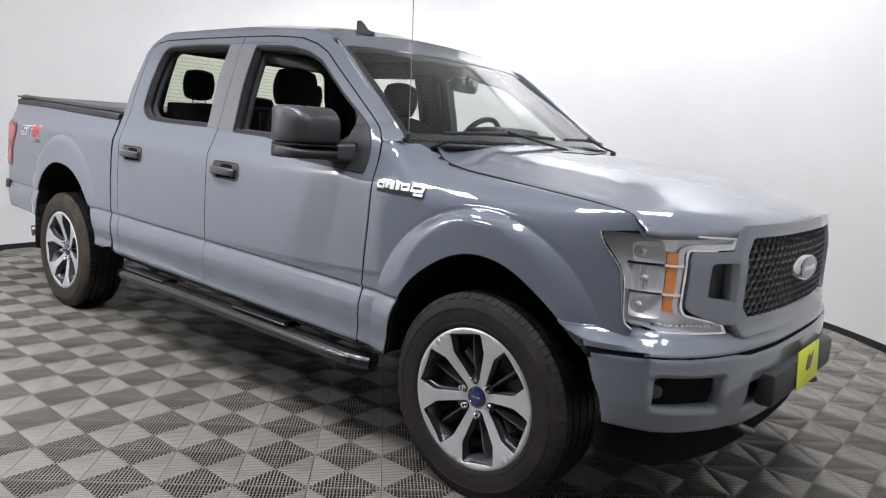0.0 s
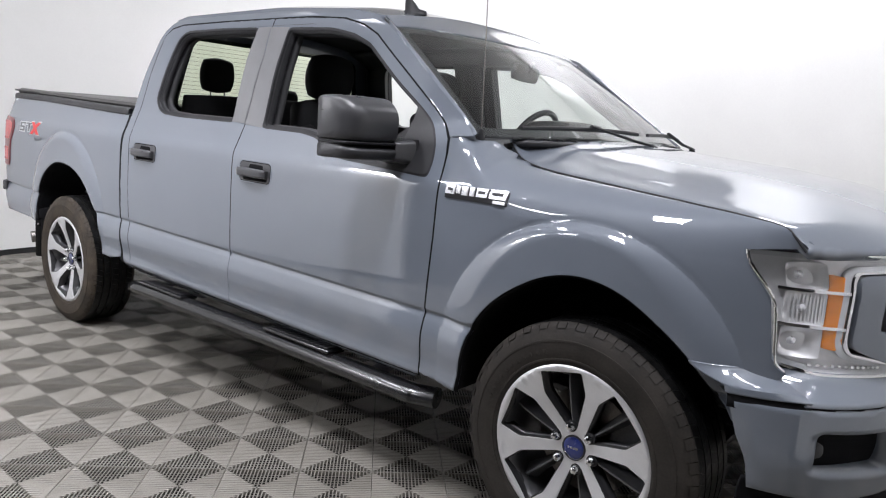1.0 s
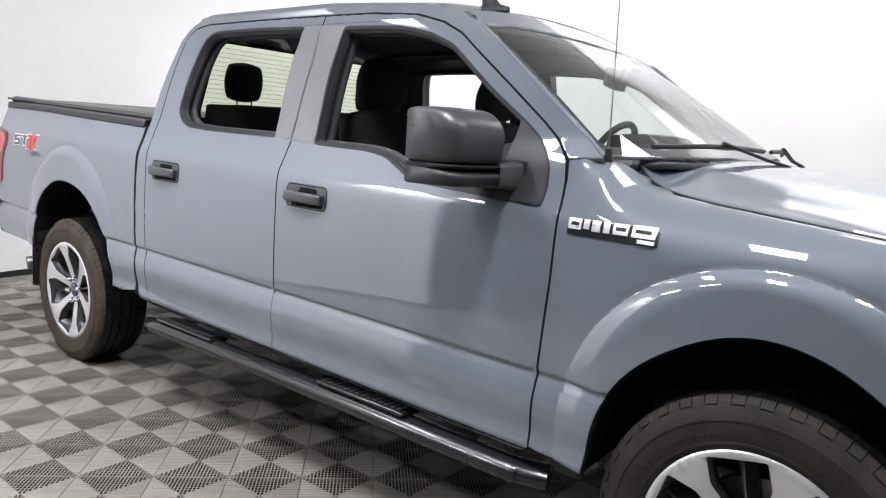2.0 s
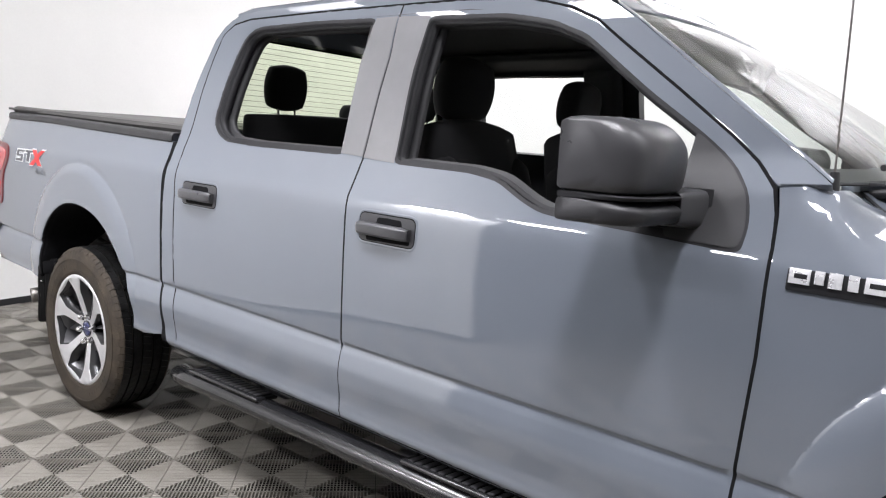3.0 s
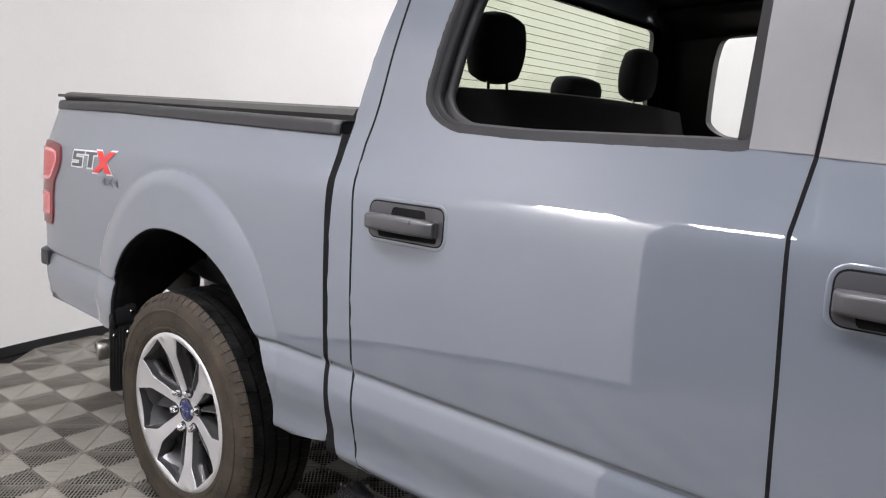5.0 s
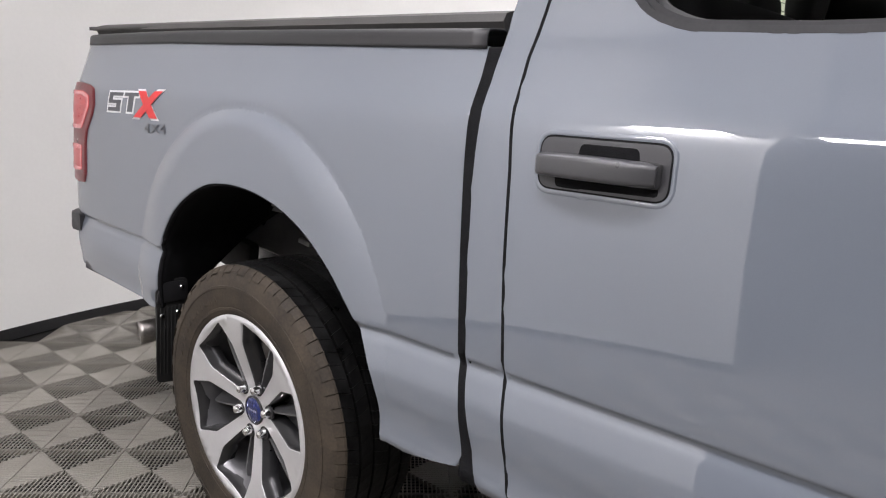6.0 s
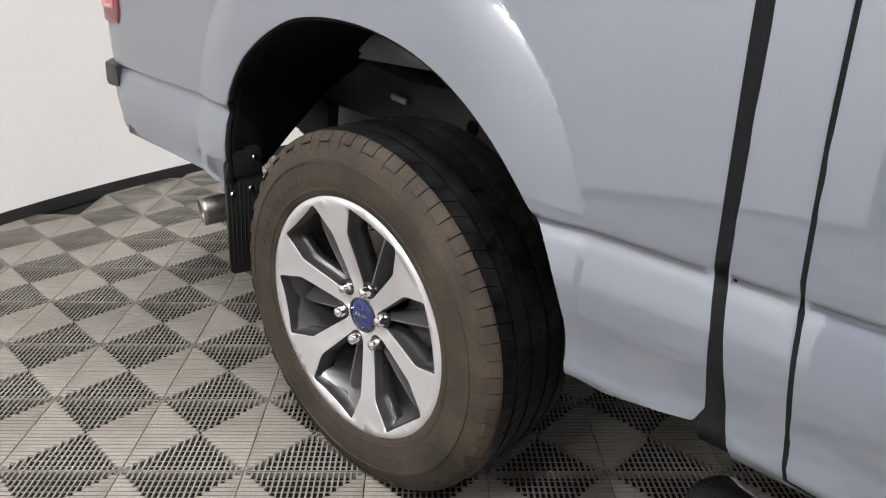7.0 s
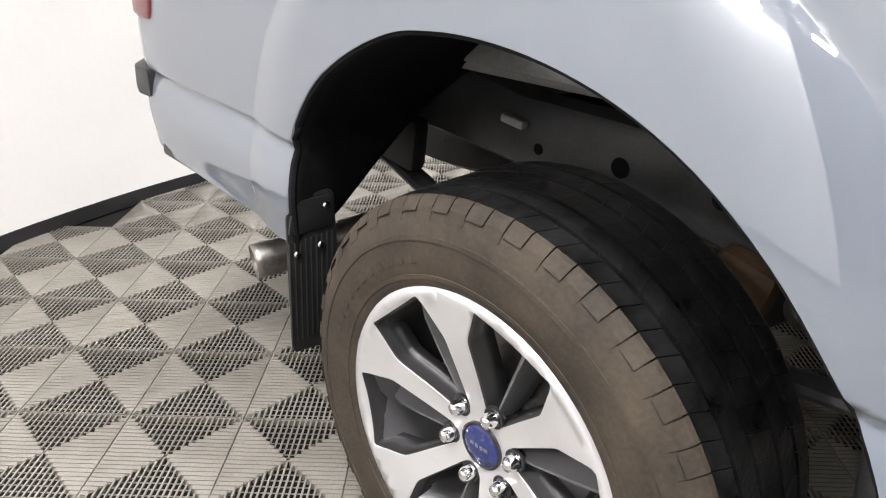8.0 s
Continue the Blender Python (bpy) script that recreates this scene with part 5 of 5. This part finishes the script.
# brackets beside the grille, lamps
for left in (False, True):
    fx = (lambda L: [(-a, b) for a, b in L[::-1]]) if left else (lambda L: L)
    BO = rounded([(-.757, .842), (-.660, .800), (-.600, .796), (-.596, 1.045), (-.640, 1.046), (-.752, 1.040)], [.03, .01, .002, .002, .01, .03], 5)
    BI = rounded([(-.703, .886), (-.603, .872), (-.603, 1.008), (-.699, 1.006)], [.02, .004, .004, .02], 4)
    br = panel("grille_arm", fx(BO), [fx(BI)], at(.024), PAINT, FR, "blue-grey arm between lamp and grille", step=.02, depth=.07, edge=.014)
    panel("arm_pocket", shrink(fx(BI), -.015), [], at(-.040), TRIM, br, "black pocket in the arm", step=.04)
    HL = [(-.890, 1.089), (-.76, 1.094), (-.577, 1.088), (-.596, 1.050), (-.740, 1.042), (-.746, 1.02), (-.750, .850), (-.740, .825), (-.625, .798), (-.603, .764), (-.80, .763), (-.850, .783), (-.864, .83), (-.870, .965), (-.889, 1.045)]
    HL = rounded(HL, .010, 3)
    hl = panel("headlamp", fx(HL), [fx(shrink(HL, .006))], at(.004), CHROME, FR, "C-shaped headlamp with clear lens and amber side", step=.02, depth=.03, edge=.003)
    s = 1 if left else -1
    edge = curve_pts([(4.104, 1.086, 0), (4.118, 1.050, 0), (4.180, .966, 0), (4.194, .88, 0), (4.202, .80, 0), (4.226, .772, 0)], 4)
    part("lamp_bezel", tube([(p.x + .003, s * (float(fender_y(p.x, p.y)) - .002), p.y) for p in edge], .0048, 8), CHROME, hl, "bright outer edge of the lamp")
    panel("lamp_bowl", fx(shrink(HL, .004)), [], lambda u, v: nose(u, v, -.030 + .0022 * np.sin(v * 95) + .0016 * np.sin(u * 150)), SILVER, hl, "bright faceted lamp bowl", step=.012)
    panel("light_bar", fx(shrink(HL, .005)), [fx(shrink(HL, .019))], at(-.004), LIGHTBAR, hl, "pale translucent light bar round the lamp", step=.02, depth=.025, edge=.004)
    for z0, z1, deep in ((.992, 1.062, .042), (.896, .984, .030), (.806, .888, .042)):
        u0, u1 = -.838, -.788
        def dish_map(u, v, z0=z0, z1=z1, deep=deep, u0=u0, u1=u1):
            a, b = np.clip((np.abs(u) + u0) / (u1 - u0), -1, 0) * 2 + 1, (v - z0) / (z1 - z0) * 2 - 1
            return nose(u, v, -.006 - deep * np.clip(1 - a * a, 0, 1) * np.clip(1 - b * b, 0, 1))
        cell = panel("reflector_cell", fx(rounded([(u0, z0), (u1, z0), (u1, z1), (u0, z1)], .006)), [], dish_map, SILVER, hl, "bright concave reflector cell", step=.006, depth=.01, edge=.002)
        bx = nose(np.array([(u0 + u1) / 2]), np.array([(z0 + z1) / 2]), -deep + .004)[0]
        part("bulb", lathe([(.0004, .016), (.007, .014), (.011, .006), (.012, -.006)], 16, pose(bx[0], bx[1] * (-1 if left else 1), bx[2], 0, 70, (35 if left else -35))), BRIGHT, cell, "pale bulb cover")
    for z in (.888, .985):
        panel("cell_bar", fx([(-.846, z + .001), (-.752, z - .002), (-.752, z + .006), (-.846, z + .009)]), [], at(-.001), CHROME, hl, "chrome bar between the cells", step=.02, depth=.02, edge=.002)
    ln = panel("lens", fx(shrink(HL, .004)), [], at(.007), LENS, hl, "clear lamp lens", step=.02, depth=.003, edge=.002)
    ln.visible_shadow = False
    panel("amber_cell", fx(rounded([(-.786, .836), (-.752, .828), (-.752, 1.030), (-.786, 1.036)], .006)), [], at(-.006), AMBER, hl, "amber side marker", step=.02, depth=.03)
    for k in range(10):
        panel("lens_flute", fx([(-.834 + .0046 * k, .902), (-.832 + .0046 * k, .902), (-.832 + .0046 * k, .978), (-.834 + .0046 * k, .978)]), [], at(-.007), SILVER, hl, "", step=.03, depth=.003, edge=.0005)
    for k in range(12):
        y = -.806 + .0125 * k
        panel("light_dot", fx([(y, .786), (y + .006, .785), (y + .006, .791), (y, .792)]), [], at(-.002), CHROME, hl, "", step=.02, depth=.003, edge=.001)

# ---- roof and cowl details ----
fin = loft([[(2.44 + a, -.47 + w * b, float(roof_z(2.43, .47)) - .012 + h) for a, b in [(.075 * sc * math.cos(t) - sh, math.sin(t)) for t in [2 * math.pi * i / 16 for i in range(16)]]] for h, sc, w, sh in ((0, 1.0, .030, 0), (.016, .95, .028, 0), (.028, .55, .014, .012), (.055, .40, .009, .026), (.075, .22, .006, .038))])
part("roof_fin", fin, TRIM, truck, "black shark-fin roof aerial", sharp=60)
part("aerial_base", tube([(3.150, -.845, 1.315), (3.150, -.847, 1.36)], [.014, .009], 12), TRIM, truck, "black aerial base")
part("aerial", tube([(3.150, -.847, 1.35), (3.146, -.850, 1.6), (3.135, -.856, 2.12)], .0022, 6), STEEL, truck, "thin whip aerial")
for y0, y1 in ((-.70, -.02), (.08, .66)):
    P = []
    for k in range(9):
        u = (y0 + (y1 - y0) * k / 8) / .855
        p = screen_map(np.array([u]), np.array([.018 + .012 * math.sin(math.pi * k / 8)]))[0]
        P.append((p[0] + .02, p[1], p[2] + .020))
    part("wiper_blade", tube(P, .008, 8), TRIM, truck, "black wiper blade")
    part("wiper_arm", tube([(P[8][0] + .09, y1 - .02, 1.335), (P[7][0] + .05, y1 - .10, 1.352), (P[4][0] + .008, P[4][1], P[4][2] + .012)], .010, 8, flat=.6), TRIM, truck, "black wiper arm")
    part("wiper_pivot", lathe([(.015, -.03), (.015, .002), (.009, .008), (.0005, .009)], 14, pose(P[8][0] + .09, y1 - .02, 1.330)), TRIM, truck)
for k in range(22):
    y = -.72 + 1.44 * k / 21
    part("cowl_slot", box((.03, .012, .006), pose(3.325 - .16 * (abs(y) / .84) ** 2.2, y, 1.337), .001), SATIN, truck)

# ---- cabin ----
def cushion(size, m, puff=.35, material=None, bm=None):
    b = bmesh.new()
    bmesh.ops.create_cube(b, size=1)
    bmesh.ops.subdivide_edges(b, edges=b.edges[:], cuts=5, use_grid_fill=True)
    for v in b.verts:
        p = v.co * 2
        q = Vector((p.x * math.sqrt(max(0, 1 - p.y * p.y * puff / 2 - p.z * p.z * puff / 2 + p.y * p.y * p.z * p.z * puff * puff / 3)), p.y * math.sqrt(max(0, 1 - p.x * p.x * puff / 2 - p.z * p.z * puff / 2 + p.x * p.x * p.z * p.z * puff * puff / 3)), p.z * math.sqrt(max(0, 1 - p.y * p.y * puff / 2 - p.x * p.x * puff / 2 + p.y * p.y * p.x * p.x * puff * puff / 3))))
        v.co = Vector((q.x * size[0] / 2, q.y * size[1] / 2, q.z * size[2] / 2))
    bmesh.ops.transform(b, matrix=m, verts=b.verts)
    return join(bm, b)


def seat(x, y):
    back = part("front_seat", cushion((.16, .50, .70), pose(x + .02, y, 1.125, 0, -11, 0), .34), CLOTH, truck, "black cloth front seat", sharp=85)
    for s in (-1, 1):
        part("bolster", cushion((.20, .11, .60), pose(x + .06, y + s * .205, 1.05, 0, -11, 0), .6), CLOTH, back, sharp=85)
    part("seat_cushion", cushion((.54, .54, .20), pose(x + .34, y, .82, 0, -6, 0), .5), CLOTH, back, "black cloth seat cushion", sharp=85)
    part("headrest", cushion((.12, .285, .235), pose(x - .055, y, 1.572, 0, 8, 0), .65), CLOTH, back, "black cloth headrest", sharp=85)
    for s in (-1, 1):
        part("headrest_post", tube([(x - .03, y + s * .07, 1.42), (x - .05, y + s * .07, 1.50)], .006, 8), CHROME, back, "chrome headrest post")


seat(1.90, -.43), seat(1.90, .43)
bench = part("rear_bench", cushion((.15, 1.44, .68), pose(.945, 0, 1.14, 0, -9, 0), .2), CLOTH, truck, "black cloth rear bench", sharp=85)
part("bench_cushion", cushion((.50, 1.42, .18), pose(1.22, 0, .84), .3), CLOTH, bench, sharp=85)
for y, h, w, z in ((-.46, .20, .215, 1.585), (0, .10, .25, 1.495), (.46, .20, .215, 1.585)):
    part("headrest", cushion((.09, w, h), pose(.868, y, z, 0, 6, 0), .6), CLOTH, bench, "black cloth headrest", sharp=85)
    for s in (-1, 1):
        part("headrest_post", tube([(.88, y + s * .045, 1.42), (.872, y + s * .045, z - h / 2 + .03)], .005, 8), CHROME, bench, "chrome headrest post")
dash = part("dashboard", loft([[(x, y, z) for x, z in rounded([(2.62, .95), (2.66, 1.30), (2.78, 1.365), (3.10, 1.33), (3.22, 1.25), (3.10, .80), (2.80, .80)], .03, 4)] for y in (-.80, -.4, 0, .4, .80)]), CABIN, truck, "dark plastic dashboard")
part("instrument_hood", cushion((.30, .42, .12), pose(2.74, .40, 1.375), .5), CABIN, dash)
part("screen_unit", box((.05, .28, .15), pose(2.62, .03, 1.25, 0, -12, 0), .012), CABIN, dash, "dark centre console screen")
bm = tube([tuple(pose(2.535, .40, 1.312, 0, -62, 0) @ Vector((.185 * math.cos(t), .185 * math.sin(t), 0))) for t in [2 * math.pi * i / 36 for i in range(37)]], .016, 10)
cushion((.20, .10, .05), pose(2.545, .40, 1.31, 0, -62, 0), .4, None, bm)
cushion((.07, .36, .025), pose(2.545, .40, 1.31, 0, -62, 0), .4, None, bm)
part("steering_wheel", bm, CABIN, truck, "black steering wheel")
part("steering_column", tube([(2.58, .40, 1.29), (2.85, .40, 1.17)], .05, 14), CABIN, truck)
part("room_mirror", cushion((.035, .30, .080), pose(2.735, 0, 1.636, 0, 8, 12), .4), CABIN, truck, "dark interior mirror")
part("mirror_stalk", tube([(2.75, 0, 1.64), (2.775, 0, 1.685)], .012, 8), CABIN, truck)
part("centre_console", box((.75, .30, .34), pose(2.25, 0, .86), .04), CABIN, truck, "dark centre console")
for s in (-1, 1):
    P = curve_pts([(2.72, s * .70, 1.60), (2.74, s * .665, 1.575), (2.86, s * .70, 1.485), (2.95, s * .735, 1.42), (2.96, s * .765, 1.41)], 4)
    part("grab_handle", tube(P, .015, 8), CABIN, truck, "dark grab handle on the windscreen pillar")
    sheet("pillar_trim", 10, 4, lambda a, b, s=s: np.stack([3.08 - .54 * a - .05 * b, s * (.86 - .16 * a - .06 * b), 1.345 + .40 * a], 1), HEADLINER, truck, "dark windscreen pillar trim", .02)
    sheet("pillar_trim", 10, 4, lambda a, b, s=s: np.stack([1.70 + .20 * b, s * (.865 - .135 * a), 1.30 + .50 * a], 1), CABIN, truck, "dark middle pillar trim", .03)
    part("seat_belt", box((.048, .004, .62), pose(1.78, s * .79, 1.30, s * 9, 0, 0), .001), RUBBER, truck, "black seat belt")
    sheet('roof_side_trim', 14, 5, lambda a, b, s=s: np.stack([.88 + 1.62 * a, s * (.56 + .215 * b), np.minimum(1.85, ZC(.88 + 1.62 * a) - .06) * (1 - b) + b * np.interp(a, [0, .2, .8, 1], [1.755, 1.768, 1.755, 1.70])], 1), CABIN, truck, 'dark trim along the roof edge', .02)

# ---- floor tiles, last ----
TS = 0.2 * math.sqrt(2)     # side of a tile; they lie diagonally to the truck
RIBS = 21


def rib_mesh():
    V, F = [], []
    h, w = TS / 2, TS / RIBS
    for q in range(4):
        c, s = (1, 0, -1, 0)[q], (0, 1, 0, -1)[q]
        for i in range(RIBS):
            m = -h + w * (i + 0.5)
            a = w * (0.15 if q % 2 == RIB_TURN else 0.41)
            foot, deep = (a, -.0035) if q % 2 == RIB_TURN else (a * 1.1, -.017)   # the narrow ribs are shallow bars over an open cell
            lo, hi = -h + 0.0015, -max(abs(m), 0.004) + 0.0
            if hi - lo < 0.006:
                hi = lo + 0.006
            n = len(V)
            for x, y, z in ((m - a, lo, 0), (m + a, lo, 0), (m + a * 1.0, hi, 0), (m - a, hi, 0), (m - foot, lo, deep), (m + foot, lo, deep), (m + foot, hi, deep), (m - foot, hi, deep)):
                V.append((c * x - s * y, s * x + c * y, z))
            F += [(n, n + 1, n + 2, n + 3), (n + 4, n + 5, n + 1, n), (n + 5, n + 6, n + 2, n + 1), (n + 6, n + 7, n + 3, n + 2), (n + 7, n + 4, n, n + 3)]
        if q % 2 == RIB_TURN:   # low cross bars that tie the narrow ribs
            for k in range(7):
                y0, y1 = -h + h * (k + .66) / 7.5, -h + h * (k + .90) / 7.5
                n = len(V)
                for x, y, z in ((y0, y0, -.0162), (-y0, y0, -.0162), (-y1, y1, -.0162), (y1, y1, -.0162)):
                    V.append((c * x - s * y, s * x + c * y, z))
                F.append((n, n + 1, n + 2, n + 3))
        if q % 2 != RIB_TURN:   # a web between the wide ribs
            n = len(V)
            for x, y, z in ((-h + .002, -h + .001, -.004), (0, -h + .001, -.004), (h - .002, -h + .001, -.004), (0, -.001, -.004)):
                V.append((c * x - s * y, s * x + c * y, z))
            F.append((n, n + 1, n + 2, n + 3))
        n = len(V)
        for x, y, z in ((-h + .0015, -h + .0015, -.001), (h - .0015, -h + .0015, -.001), (h - .0042, -h + .0042, -.001), (-h + .0042, -h + .0042, -.001), (-h + .0042, -h + .0042, -.017), (h - .0042, -h + .0042, -.017)):
            V.append((c * x - s * y, s * x + c * y, z))
        F += [(n, n + 1, n + 2, n + 3), (n + 3, n + 2, n + 5, n + 4)]
    return np.array(V), F


TV, TF = rib_mesh()
tile_me = bpy.data.meshes.new("floor_tile")
tile_me.from_pydata([tuple(v) for v in TV], [], TF)
tile_me.materials.append(TILE)
floor_ob = bpy.data.objects["floor"]
OX, OY = TILE_ORIGIN
spots = []
for i in range(-34, 46):
    for j in range(-40, 30):
        # tile centres lie on a square lattice turned by 45 degrees
        x, y = OX + (i - j) * 0.2, OY + (i + j) * 0.2
        inside_round = math.hypot(x - CX, y - CY) < RAD + 0.02
        in_bay = GX0 + 0.1 < x < GX1 - 0.1 and GY0 + 0.1 < y < E1[1] - 0.12
        if inside_round or (in_bay and not inside_round):
            spots.append((math.hypot((x - 1.2) / 1.7, y + 1.45), x, y))
spots.sort()
rest = []
for k, (_, x, y) in enumerate(spots):
    if k < 300:
        ob = new("floor_tile", tile_me)
        ob.parent = floor_ob
        ob.matrix_basis = pose(x, y, 0, 0, 0, 45)
    else:
        rest.append((x, y))
c45 = math.cos(math.pi / 4)
RV = np.stack([c45 * (TV[:, 0] - TV[:, 1]), c45 * (TV[:, 0] + TV[:, 1]), TV[:, 2]], 1)
allv = np.concatenate([RV + np.array([x, y, 0]) for x, y in rest])
quads = np.array(TF)
allf = np.concatenate([quads + i * len(RV) for i in range(len(rest))])
far_me = bpy.data.meshes.new("floor_tiles_far")
far_me.vertices.add(len(allv))
far_me.vertices.foreach_set("co", allv.ravel())
far_me.loops.add(allf.size)
far_me.loops.foreach_set("vertex_index", allf.ravel())
far_me.polygons.add(len(allf))
far_me.polygons.foreach_set("loop_start", np.arange(0, allf.size, 4))
far_me.update(calc_edges=True)
far_me.materials.append(TILE)
far = new("floor_tiles", far_me)
far.parent = floor_ob
tagged(far, "ribbed grey plastic floor tiles laid diagonally", kind="stuff")
